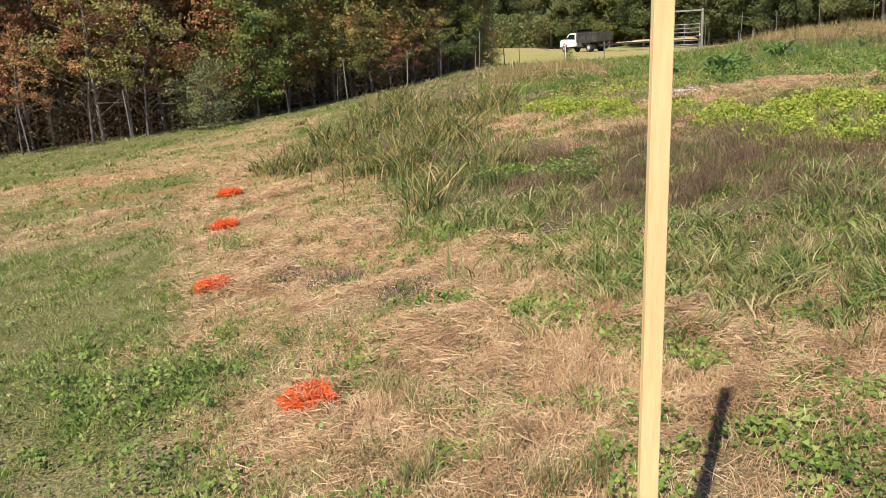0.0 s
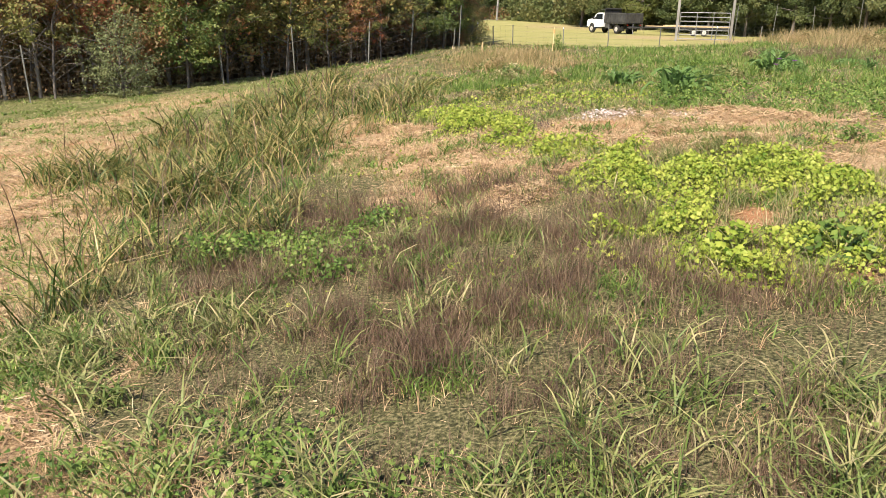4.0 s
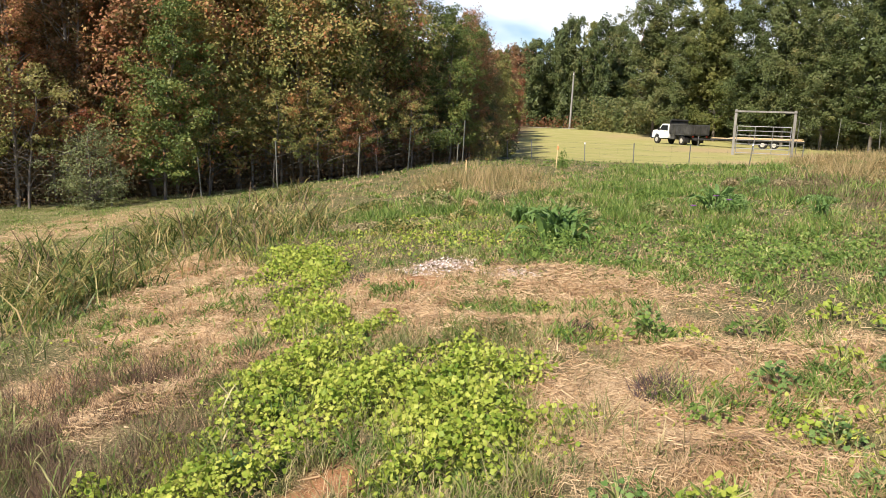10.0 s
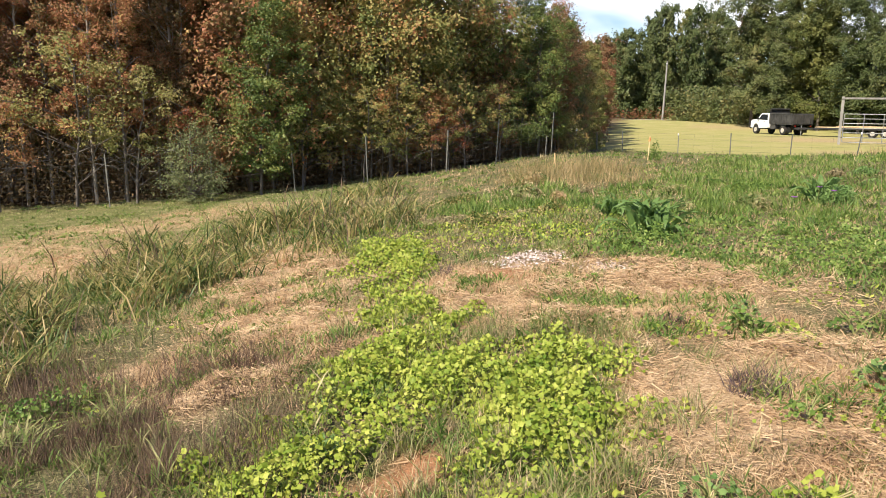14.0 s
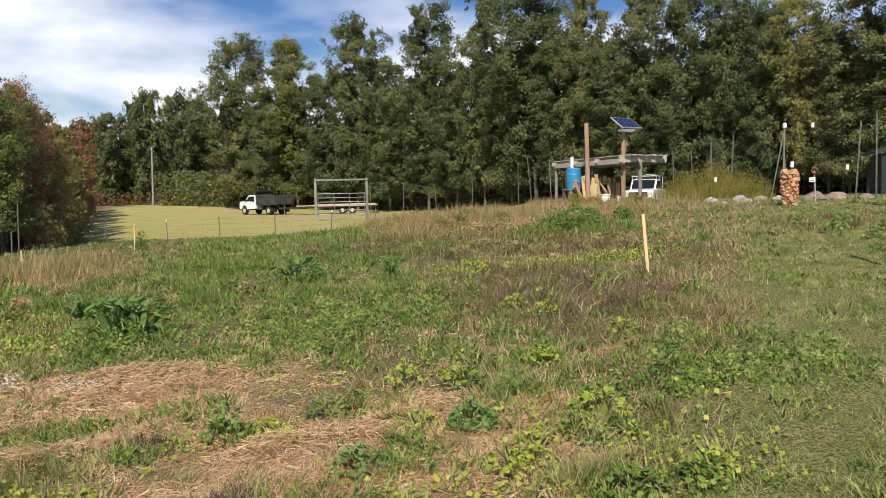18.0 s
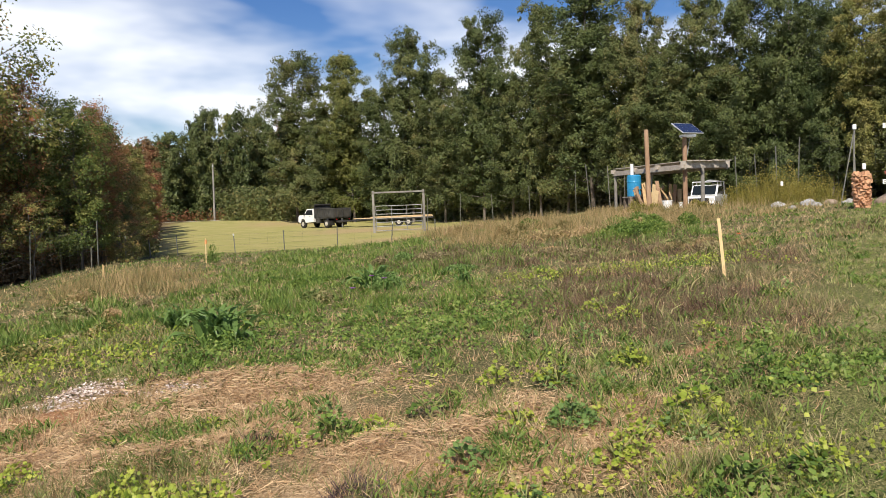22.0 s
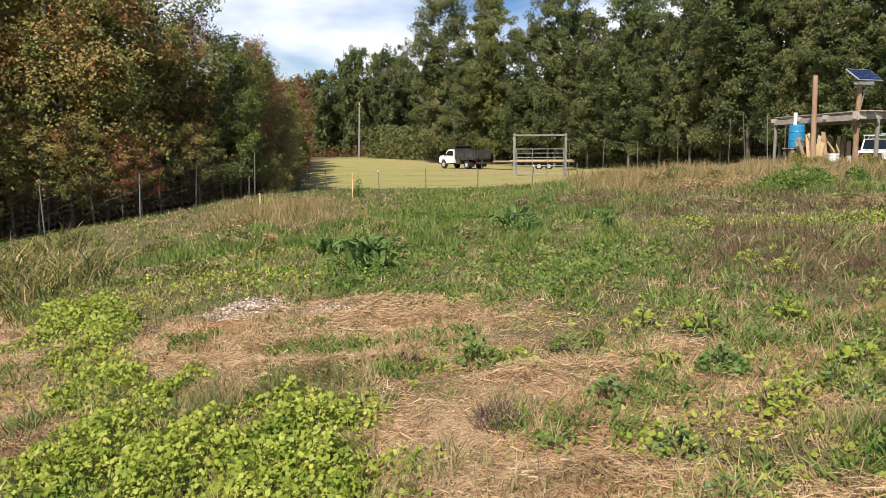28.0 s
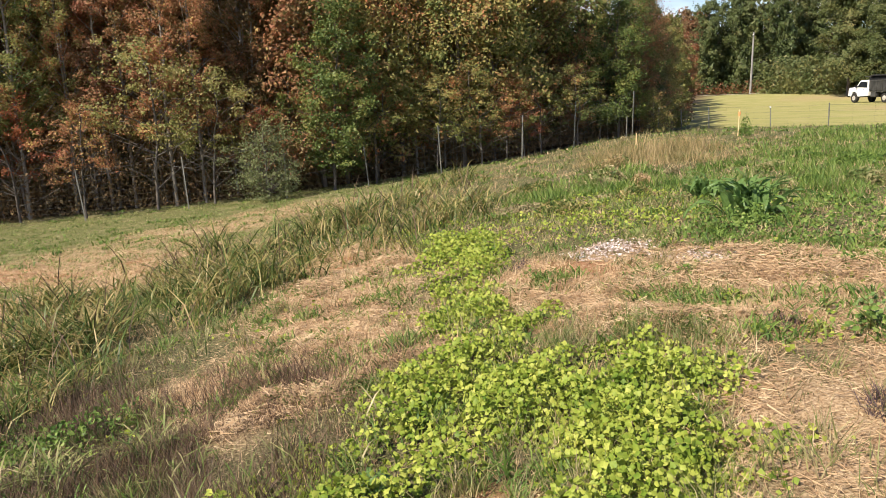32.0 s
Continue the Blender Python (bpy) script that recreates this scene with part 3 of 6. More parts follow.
def prism(outline, width, axis="y", bevel=0.0):
    """A side outline (pairs along and up) pushed out to a width."""
    bm = bmesh.new()
    lo, hi = [], []
    for u, v in outline:
        lo.append(bm.verts.new((u, -width / 2, v)))
        hi.append(bm.verts.new((u, width / 2, v)))
    bm.faces.new(lo)
    bm.faces.new(hi[::-1])
    n = len(outline)
    for i in range(n):
        j = (i + 1) % n
        bm.faces.new((lo[j], lo[i], hi[i], hi[j]))
    bmesh.ops.recalc_face_normals(bm, faces=bm.faces)
    if bevel:
        bmesh.ops.bevel(bm, geom=bm.edges[:], offset=bevel, segments=2, affect="EDGES")
    if axis == "x":
        bmesh.ops.rotate(bm, matrix=Matrix.Rotation(radians(90), 3, "Z"), verts=bm.verts)
    return bm


def tube_np(pts, radii, k=6):
    """A tapered tube along points, as arrays."""
    pts = np.array(pts, float)
    n = len(pts)
    d = np.gradient(pts, axis=0)
    d /= np.linalg.norm(d, axis=1)[:, None] + 1e-9
    ref = np.where(np.abs(d[:, 2:3]) > 0.9, np.array([[1.0, 0, 0]]), np.array([[0, 0, 1.0]]))
    u = np.cross(d, ref)
    u /= np.linalg.norm(u, axis=1)[:, None] + 1e-9
    v = np.cross(d, u)
    a = np.linspace(0, 2 * np.pi, k, endpoint=False)
    co = pts[:, None] + np.array(radii)[:, None, None] * (np.cos(a)[None, :, None] * u[:, None] + np.sin(a)[None, :, None] * v[:, None])
    tri = []
    for i in range(n - 1):
        for j in range(k):
            p, q = i * k + j, i * k + (j + 1) % k
            tri += [(p, q, q + k), (p, q + k, p + k)]
    return co.reshape(-1, 3), np.array(tri)


def joined(pieces):
    co, tri, o = [], [], 0
    for c, t in pieces:
        co.append(c)
        tri.append(t + o)
        o += len(c)
    return np.concatenate(co), np.concatenate(tri)


def unit(v):
    return v / (np.linalg.norm(v, axis=1)[:, None] + 1e-9)


def leaves_np(p, size, rng, up=0.3, slim=0.6, out=None):
    """One small pointed leaf at every place, turned outwards where a way out is given."""
    n = len(p)
    nrm = unit(rng.normal(size=(n, 3)) * 0.62 + np.array([0, 0, up]) + (0 if out is None else out))
    a = unit(np.cross(nrm, rng.normal(size=(n, 3))))
    b = np.cross(nrm, a)
    s = (size * rng.uniform(0.6, 1.35, n))[:, None]
    co = np.stack([p - a * s * 0.55, p + b * s * slim * 0.5 + a * s * 0.4, p + a * s * 0.35 - b * s * slim * 0.5], 1)
    return co.reshape(-1, 3), np.arange(n)[:, None] * 3 + np.array([[0, 1, 2]])


# ---- trees ----


def crown_width(t, dome):
    """Share of the full spread at a share of the crown's height: broad low down, rounded off above."""
    up = np.sqrt(np.clip(1 - (np.clip(t - dome, 0, 1) / (1.02 - dome)) ** 2, 0, 1))
    return up * (0.72 + 0.28 * np.clip(t / max(dome, 0.05), 0, 1))


def tree_meshes(seed, h, r, base, leaf, n, limbs=46, trunk_r=0.16, spray=0.16, twigs=5, dome=0.45, rise=0.5, heart=0.0, bare=0, lean=0.02, slim=0.7, flat=0.62):
    """Meshes of a trunk with limbs and twigs, and of the leaves that hang in sprays along the twigs, with gaps between them."""
    rng = np.random.RandomState(seed)
    k = 8
    zs = np.linspace(0, h * 0.95, k)
    off = np.cumsum(rng.normal(0, lean * h, (k, 2)) * np.linspace(0, 1, k)[:, None] ** 0.7, 0) * 0.6
    at = lambda z: np.stack([np.interp(z, zs, off[:, 0]), np.interp(z, zs, off[:, 1]), z], -1)
    wood = [tube_np(np.column_stack([off, zs]), trunk_r * (1 - 0.88 * np.linspace(0, 1, k)) + 0.01)]
    t = (np.arange(limbs) + rng.uniform(0.1, 0.9, limbs)) / limbs
    az = np.arange(limbs) * 2.39996 + rng.normal(0, 0.5, limbs)
    reach = r * crown_width(t, dome) * rng.uniform(0.55, 1.08, limbs)
    z1 = base + (h - base) * t
    z0 = np.clip(z1 - reach * rise * rng.uniform(0.6, 1.3, limbs), 0.12 * h, 0.93 * h)
    c, size, out = [], [], []
    for i in range(limbs):
        s0 = at(z0[i])
        d = np.array([math.cos(az[i]), math.sin(az[i]), 0])
        tip = at(min(z1[i], 0.97 * h)) + d * reach[i]
        tip[2] = z1[i]
        mid = (s0 + tip) / 2 + np.array([0, 0, 0.06 * reach[i]]) + rng.normal(0, 0.05 * r, 3)
        rr = trunk_r * 0.30 * (1 - 0.75 * z0[i] / h) + 0.006
        wood.append(tube_np([s0, mid, tip], [rr, rr * 0.6, 0.007], 4))
        if i < bare:
            continue
        for j in range(twigs):
            f = 0.40 + 0.62 * (j + rng.uniform(0, 1)) / twigs
            q = s0 + (tip - s0) * f + rng.normal(0, 1, 3) * np.array([0.20, 0.20, 0.15]) * (0.35 * r + 0.35 * reach[i])
            big = r * spray * rng.uniform(0.55, 1.5)
            for _ in range(3):
                c.append(q + unit(rng.normal(size=(1, 3)))[0] * big * np.array([0.95, 0.95, 0.7]) * rng.uniform(0.3, 1.1))
                size.append(big * rng.uniform(0.35, 0.95))
                out.append(d + np.array([0, 0, 0.35]))
    c, size, out = np.array(c), np.array(size), np.array(out)
    w = size ** 1.8 * rng.uniform(0.3, 1.5, len(size))
    which = rng.choice(len(c), n, p=w / w.sum())
    ball = unit(rng.normal(size=(n, 3))) * (rng.uniform(0.02, 1.0, n) ** 0.5)[:, None]
    shape = rng.uniform(0.6, 1.45, (len(c), 3)) * np.array([1, 1, flat])
    p = c[which] + ball * size[which][:, None] * shape[which]
    p[:, 2] = np.maximum(p[:, 2], 0.15)
    way = 0.55 * out[which] + 0.55 * ball
    pieces = [leaves_np(p, leaf, rng, 0.35, slim, way)]
    if heart:
        m = int(heart * r * r * h)
        q = unit(rng.normal(size=(m, 3))) * (rng.uniform(0, 1, m) ** 0.5)[:, None] * np.array([0.42 * r, 0.42 * r, 0.36 * (h - base)]) + np.array([0, 0, base + 0.38 * (h - base)])
        q[:, :2] += at(np.clip(q[:, 2], 0, h))[:, :2]
        pieces.append(leaves_np(q, leaf * 2.6, rng, 0.3, slim))
    return np_mesh("trunk", *joined(wood)), np_mesh("crown", *joined(pieces))


def tree(m, meshes, bark, foliage, label, category="tree", group=""):
    t = thing("tree", m, label, category, group)
    put("trunk", meshes[0], bark, t)
    put("crown", meshes[1], foliage, t)
    return t


def dup(first, m):
    """A copy of a thing that may itself be stretched."""
    k = first.scale
    return copy_thing(first, m @ Matrix.Diagonal((1 / k[0], 1 / k[1], 1 / k[2], 1)))


def placed(x, y, rz=0.0, s=1.0, sz=None):
    return pose(x, y, gz(x, y) - 0.04, 0, 0, rz) @ Matrix.Diagonal((s, s, sz or s, 1))


rngT = random.Random(11)


def build_trees():
    # tall broadleaf row behind the hayfield, the truck and the shed
    oak = [tree_meshes(20 + i, 18.0, 4.0, 2.2, 0.185, 44000, 60, 0.15, 0.17, 4, 0.58, 0.42, 5.0, 0, 0.02, 0.75, 0.9) for i in range(5)]
    back = [tree_meshes(30 + i, 18.0, 3.9, 1.0, 0.40, 6000, 50, 0.18, 0.19, 5, 0.55, 0.45, 2.0, 0, 0.02, 0.7, 0.8) for i in range(3)]
    firsts = {}

    def grow(key, meshes, bark, fol, label, group, x, y, s, sz=None):
        m = placed(x, y, rngT.uniform(0, 360), s, sz)
        if key in firsts:
            return dup(firsts[key], m)
        t = tree(Matrix(), meshes, bark, fol, label, "tree", group)
        t.matrix_basis = m
        firsts[key] = t
        return t

    GREEN, TURN = "tall broadleaf tree in full dark green late leaf", "tall broadleaf tree turning olive and yellow"
    tops = ((-2.1, 99.6, 21.9, 4.6), (5.0, 93.0, 20.7, 4.2), (11.1, 83.2, 21.4, 4.0), (16.3, 70.1, 19.5, 3.6), (19.3, 61.3, 18.3, 2.9), (21.8, 55.4, 18.3, 4.0), (23.6, 50.8, 15.1, 2.3),
            (25.8, 45.9, 13.9, 2.7), (27.4, 42.9, 14.3, 2.5), (28.7, 40.7, 14.7, 2.2), (29.9, 38.4, 11.5, 1.8), (30.7, 36.6, 11.6, 2.0), (31.4, 35.0, 9.6, 1.9), (32.4, 33.2, 12.8, 2.6),
            (33.4, 30.9, 12.9, 2.9), (34.8, 28.3, 12.1, 3.1), (37.5, 23.0, 14.0, 3.2))
    for i, (x, y, h, wide) in enumerate(tops):
        v = i % 5
        turn = i in (1, 9, 11)
        key = ("oak", v, turn)
        me = oak[v] if not turn else tuple(q.copy() for q in oak[v])
        grow(key, me, M_BARK, M_OLIVE if turn else M_OAK, TURN if turn else GREEN, "tall tree row", x, y, wide / 3.7, h / 18.2)
    # lower trees that stand forward in the gaps of the row
    for i, (x, y, h, wide) in enumerate(((1.5, 95.0, 15.0, 3.6), (8.4, 87.0, 15.5, 3.6), (13.6, 76.5, 15.5, 3.4), (17.9, 65.5, 13.0, 3.0), (20.6, 58.0, 13.0, 2.8), (22.9, 52.6, 12.0, 2.6), (24.6, 48.2, 10.0, 2.3), (26.5, 44.3, 9.0, 2.2), (29.3, 39.4, 8.0, 1.9), (31.9, 34.0, 8.0, 2.0))):
        v = (i + 2) % 5
        key = ("oak", v, False)
        grow(key, oak[v], M_BARK, M_OAK, GREEN, "tall tree row", x, y, wide / 3.7, h / 18.2)
    line = [(x, y) for x, y, h, wide in tops]
    for i in range(len(tops) - 1):
        (ax, ay, ah, _), (bx, by, bh, _) = tops[i], tops[i + 1]
        dx, dy = bx - ax, by - ay
        L = math.hypot(dx, dy)
        for row in (1, 2):
            f = rngT.uniform(0.2, 0.8)
            o = row * 4.6 + rngT.uniform(-0.8, 0.8)
            x, y = ax + dx * f - dy / L * o, ay + dy * f + dx / L * o
            k = min(ah, bh) / 17.2 * rngT.uniform(0.62, 0.85)
            v = rngT.randrange(3)
            grow(("back", v), back[v], M_BARK, M_OAK, "dark green tree behind the first tree row", "tall tree row", x, y, 0.50 * k + 0.34, k)
    # distant edge of the hayfield
    mid = [tree_meshes(40 + i, 15.0, 3.2, 0.6, 0.36, 9000, 50, 0.2, 0.20, 4, 0.5, 0.5, 6.0, 0, 0.02, 0.7, 0.9) for i in range(4)]
    mnames = ("dark green field-edge tree", "olive green field-edge tree", "rust-brown autumn field-edge tree", "deep green field-edge tree")
    mmats = (M_OAK, M_OLIVE, M_FALL, M_OAK)
    for i in range(28):
        x = -50 + i * 1.72 + rngT.uniform(-0.7, 0.7)
        y = 129 + rngT.uniform(-2, 8)
        v = rngT.choice((0, 1, 3, 0, 2))
        h = 14.0 + 5.0 * math.exp(-((x + 13) / 7.5) ** 2) + rngT.uniform(-1.2, 0.8)
        grow(("mid", v), mid[v], M_BARK, mmats[v], mnames[v], "trees at the far edge of the field", x, y, 0.85, h / 15)
    # russet trees receding along the low side of the field
    for i in range(17):
        y = 37 + i * 3.7
        x = -0.1 - 0.190 * (y + 1.43) - 1.2 + rngT.uniform(-1.2, 0.3)
        v = rngT.choice((1, 2, 2))
        grow(("mid", v), mid[v], M_BARK, mmats[v], mnames[v], "trees at the far edge of the field", x, y, 0.42, (5.4 + 0.055 * (y - 37)) / 15 * rngT.uniform(0.85, 1.1))
    # the young wood on the low side
    edge = [tree_meshes(60 + i, 8.2, 1.85, 0.6, 0.085, 20000, 56, 0.05, 0.22, 5, 0.4, 0.6, 0.0, 2, 0.03, 0.7, 0.85) for i in range(5)]
    deep = [tree_meshes(66 + i, 9.5, 1.9, 0.8, 0.22, 4200, 36, 0.06, 0.22, 4, 0.5, 0.6, 12.0) for i in range(3)]
    tall = [tree_meshes(70 + i, 11.5, 1.5, 1.0, 0.078, 21000, 66, 0.055, 0.20, 4, 0.55, 0.9, 0.0, 12, 0.018, 0.7, 0.9) for i in range(4)]
    mats = (M_MIXED, M_RUSSET, M_MIXED, M_OAK, M_MIXED)
    names = ("slim young tree with yellowing olive leaves", "slim young tree with rusty autumn leaves", "slim young tree with olive leaves",
             "dark green young tree at the wood edge", "slim young tree turning russet and red")
    front = [(-31, 3.5), (-22.5, 11.0), (-15.5, 17.2), (-10.0, 22.3), (-7.4, 26.5), (-7.1, 31.0), (-8.3, 38.0)]
    for i in range(len(front) - 1):
        (ax, ay), (bx, by) = front[i], front[i + 1]
        L = math.hypot(bx - ax, by - ay)
        nx, ny = -(by - ay) / L, (bx - ax) / L
        n = max(2, round(L / (1.05 if i < 2 else 1.5)))
        for j in range(n):
            for row in range(3 if i < 2 else 4):
                f = (j + rngT.uniform(0, 1)) / n
                o = 0.9 + row * 2.3 + rngT.uniform(-0.7, 0.7)
                x, y = ax + (bx - ax) * f + nx * o, ay + (by - ay) * f + ny * o
                s = rngT.uniform(0.85, 1.12) * (1.0, 1.0, 1.25, 1.3 if f < 0.5 else 0.74, 0.66, 0.55)[i]
                if row >= 2:
                    v = rngT.randrange(3)
                    grow(("deep", v), deep[v], M_BARK, (M_MIXED, M_RUSSET, M_MIXED)[v], ("shaded olive tree inside the wood", "shaded brown tree inside the wood", "shaded olive tree inside the wood")[v],
                         "trees of the young wood", x, y, s * (1.15 if i < 2 else 1.0 if i < 3 else 0.82))
                elif i < 2:
                    v = rngT.randrange(4)
                    grow(("tall", v), tall[v], M_PALEBARK, (M_RUSSET, M_RUSSET, M_MIXED, M_FALL)[v],
                         ("tall slim tree with rust-brown autumn leaves", "tall slim tree with brown autumn leaves", "tall slim tree with yellow-green leaves", "tall slim tree with russet leaves")[v],
                         "trees of the young wood", x, y, s)
                else:
                    v = rngT.choice((0, 1, 2, 4, 2) if i < 3 else (0, 2, 4, 2) if i == 3 and f < 0.6 else (3, 4, 3, 1) if i == 3 else (3, 1, 4, 3))
                    grow(("edge", v), edge[v], M_BARK, mats[v], names[v], "trees of the young wood", x, y, s)
    # single trees that stand out along the edge, and the lower storey under them
    under = [tree_meshes(95 + i, 3.6, 1.5, 0.9, 0.07, 3200, 30, 0.028, 0.17, 3, 0.5, 0.5, 0.0, 8, 0.05, 0.7, 0.6) for i in range(2)]
    edge2 = [tree_meshes(98 + i, 8.2, 2.0, 0.7, 0.10, 21000, 54, 0.06, 0.20, 5, 0.4, 0.5, 3.0, 2, 0.03, 0.7, 0.6) for i in range(2)]
    for key, src, ml, lab, spots in (
            ("green", edge2[0], M_MAPLE, "leafy dark green tree at the wood edge", ((-13.9, 17.4, 0.72),)),
            ("maple", edge2[1], M_MAPLE, "rounded deep green maple at the end of the wood", ((-7.6, 25.6, 0.68),)),
            ("yellow", under[0], M_YELLOW, "small understorey tree with pale yellow leaves", ((-18.2, 14.4, 1.35), (-16.9, 15.4, 1.1))),
            ("red", under[1], M_CRIMSON, "small understorey tree with crimson leaves", ((-21.2, 12.0, 1.05), (-16.0, 16.7, 0.75), (-9.7, 22.1, 0.6))),
            ("low", under[0], M_MIXED, "low olive understorey tree leaning over the fence", ((-11.8, 20.0, 0.85), (-10.7, 21.0, 0.9), (-9.3, 22.6, 0.8), (-8.5, 23.9, 0.75), (-13.2, 18.6, 0.9))),
            ("rust", under[1], M_RUSSET, "low rusty understorey tree at the wood edge", ((-19.6, 13.0, 0.9), (-22.2, 10.6, 0.9), (-10.1, 21.6, 0.7), (-7.3, 27.4, 0.8)))):
        me = tuple(q.copy() for q in src)
        for x, y, k in spots:
            grow((key,), me, M_BARK, ml, lab, "trees of the young wood", x, y, k)
    # bare thin saplings along the shaded edge
    for i in range(60):
        f = rngT.random()
        k = min(int(f * 3), 2)
        g = f * 3 - k
        ax, ay = front[k]
        bx, by = front[k + 1]
        x, y = ax + (bx - ax) * g - 0.55 + rngT.uniform(-1.2, 0.3), ay + (by - ay) * g + 0.7 + rngT.uniform(-0.3, 1.6)
        if ("sap", i % 4) not in firsts:
            rng = np.random.RandomState(300 + i)
            pts = np.column_stack([np.cumsum(rng.normal(0, 0.09, 6)), np.cumsum(rng.normal(0, 0.09, 6)), np.linspace(0, 8.5, 6)])
            ws = [tube_np(pts, np.linspace(0.042, 0.010, 6), 6)]
            for q in range(11):
                z0 = rng.uniform(1.2, 8.0)
                s0 = np.array([np.interp(z0, pts[:, 2], pts[:, 0]), np.interp(z0, pts[:, 2], pts[:, 1]), z0])
                a = rng.uniform(0, 6.28)
                ws.append(tube_np([s0, s0 + np.array([math.cos(a) * 0.7, math.sin(a) * 0.7, 0.45])], [0.013, 0.004], 4))
            t = tagged(put("sapling", np_mesh("sapling", *joined(ws)), M_PALEBARK), "bare grey-brown sapling stem at the wood edge", "sapling", "saplings at the wood edge")
            t.matrix_basis = placed(x, y, rngT.uniform(0, 360), rngT.uniform(0.7, 1.1))
            firsts[("sap", i % 4)] = t
        else:
            dup(firsts[("sap", i % 4)], placed(x, y, rngT.uniform(0, 360), rngT.uniform(0.7, 1.1)))
    # shrubs: the round green bush before the wood, red ones by the far road, weeds-bushes by the shed
    bush = [tree_meshes(90 + i, 2.2, 1.1, 0.15, 0.055, 7000, 40, 0.02, 0.24, 4, 0.4, 0.9) for i in range(2)]
    for key, x, y, s, ml, lab in (("b0", -14.9, 15.6, 1.0, M_SAGE, "rounded grey-green bush before the wood"), ("b1", -6.6, 26.6, 0.7, M_MIXED, "ragged dark olive bush by the fence"),
                                  ("b2", -24.0, 118.0, 1.7, M_RED, "red autumn shrub beside the far road"), ("b3", -11.0, 120.0, 1.5, M_RED, "red autumn shrub beside the far road"),
                                  ("b4", -8.0, 112.0, 1.6, M_OLIVE, "low olive shrub at the field edge")):
        me = tuple(q.copy() for q in bush[int(key[1]) % 2])
        t = tree(Matrix(), me, M_BARK, ml, lab, "shrub")
        t.name = "shrub"
        t.matrix_basis = placed(x, y, rngT.uniform(0, 360), s)
    # unbroken depth of the woods, and the brush under the trees
    rng = np.random.RandomState(5)
    pts, low = [], []

    def strip(ax, ay, bx, by, per, o0, o1, hh, shape):
        L = math.hypot(bx - ax, by - ay)
        nx, ny = -(by - ay) / L, (bx - ax) / L
        n = int(L * per)
        f, o, z = rng.uniform(0, 1, n), rng.uniform(o0, o1, n), hh * rng.beta(*shape, n)
        x, y = ax + (bx - ax) * f + nx * o, ay + (by - ay) * f + ny * o
        keep = vnoise(x * 0.6 + z * 0.5, y * 0.6 + z * 0.4) + 0.3 > z / hh
        return np.column_stack([x, y, lay(x, y) + z + 0.08])[keep]

    for (ax, ay), (bx, by), hh in ((front[0], front[1], 12.5), (front[1], front[2], 11.5), (front[2], front[3], 8.0), (front[3], front[5], 5.5), ((-46, 141), (12, 141), 11.0)):
        pts.append(strip(ax, ay, bx, by, 620, 9.5, 17, hh, (0.8, 1.2)))
    for (ax, ay), (bx, by) in zip(line, line[1:]):
        pts.append(strip(ax, ay, bx, by, 700, 9, 18, 10.0, (0.9, 1.4)))
    for (ax, ay), (bx, by) in zip([(-16, 116), (-9, 107)] + line, [(-9, 107)] + line):
        low.append(strip(ax, ay, bx, by, 950, 2.0, 12, 5.0, (0.9, 1.3)))
    p = np.concatenate(pts)
    tagged(put("far_woods", np_mesh("far_woods", *leaves_np(p, 1.0, rng, 0.3, 0.8)), M_OAK), "dark leafy depth of the woods behind the edge trees", "woods", kind="stuff")
    p = np.concatenate(low)
    tagged(put("row_brush", np_mesh("row_brush", *leaves_np(p, 0.45, rng)), M_OAK), "dark green brush in the shade under the tall tree row", "brush", kind="stuff")
    low = [strip(*front[i], *front[i + 1], 3000, 0.0, 4, 4.0, (0.9, 1.7)) for i in range(len(front) - 1)]
    p = np.concatenate(low)
    tagged(put("edge_brush", np_mesh("edge_brush", *leaves_np(p, 0.095, rng)), M_BRUSH), "low brown and olive brush along the wood edge", "brush", kind="stuff")
    p = strip(-60, 121.5, 2, 121.5, 60, 0, 6, 2.4, (1.0, 1.8))
    tagged(put("road_brush", np_mesh("road_brush", *leaves_np(p, 0.4, rng)), M_RED), "russet brush and tall dry weeds beside the far road", "brush", kind="stuff")


build_trees()

# ---- stakes, gate, fences ----


def stake(x, y, h, w, lean=(0, 0), rz=0.0, top=None, label="", name="survey_stake", band=None):
    t = thing(name, pose(x, y, gz(x, y) - 0.05, lean[0], lean[1], rz), label, "stake", "survey stakes")
    part("lath", prism([(-0.1 * w, 0), (0.1 * w, 0), (w / 2, 0.12), (w / 2, h), (-w / 2, h), (-w / 2, 0.12)], w * 0.5, bevel=0.002), M_LATH, t)
    if band:
        part("painted_band", box(w * 1.03, w * 0.55, band[1] - band[0], (0, 0, (band[0] + band[1]) / 2), 0.003), M_SPRAY, t, "faded orange sprayed band")
    if top:
        part("painted_tip", box(w * 1.02, w * 0.54, top, (0, 0, h - top / 2 + 0.002), 0.003), M_FLAG, t, "orange painted tip")
    return t


stake(-4.395, -5.964, 1.95, 0.045, (-3.65, 2.0), 12, label="tall pale new pine stake standing in mown straw")
stake(5.14, 7.57, 0.80, 0.038, (1.0, -5.0), -20, label="short pale pine stake leaning in the weeds")
stake(7.44, 6.22, 1.55, 0.045, (0, 0.5), -35, label="pine stake with an orange sprayed band at the lawn edge", band=(0.38, 0.92))


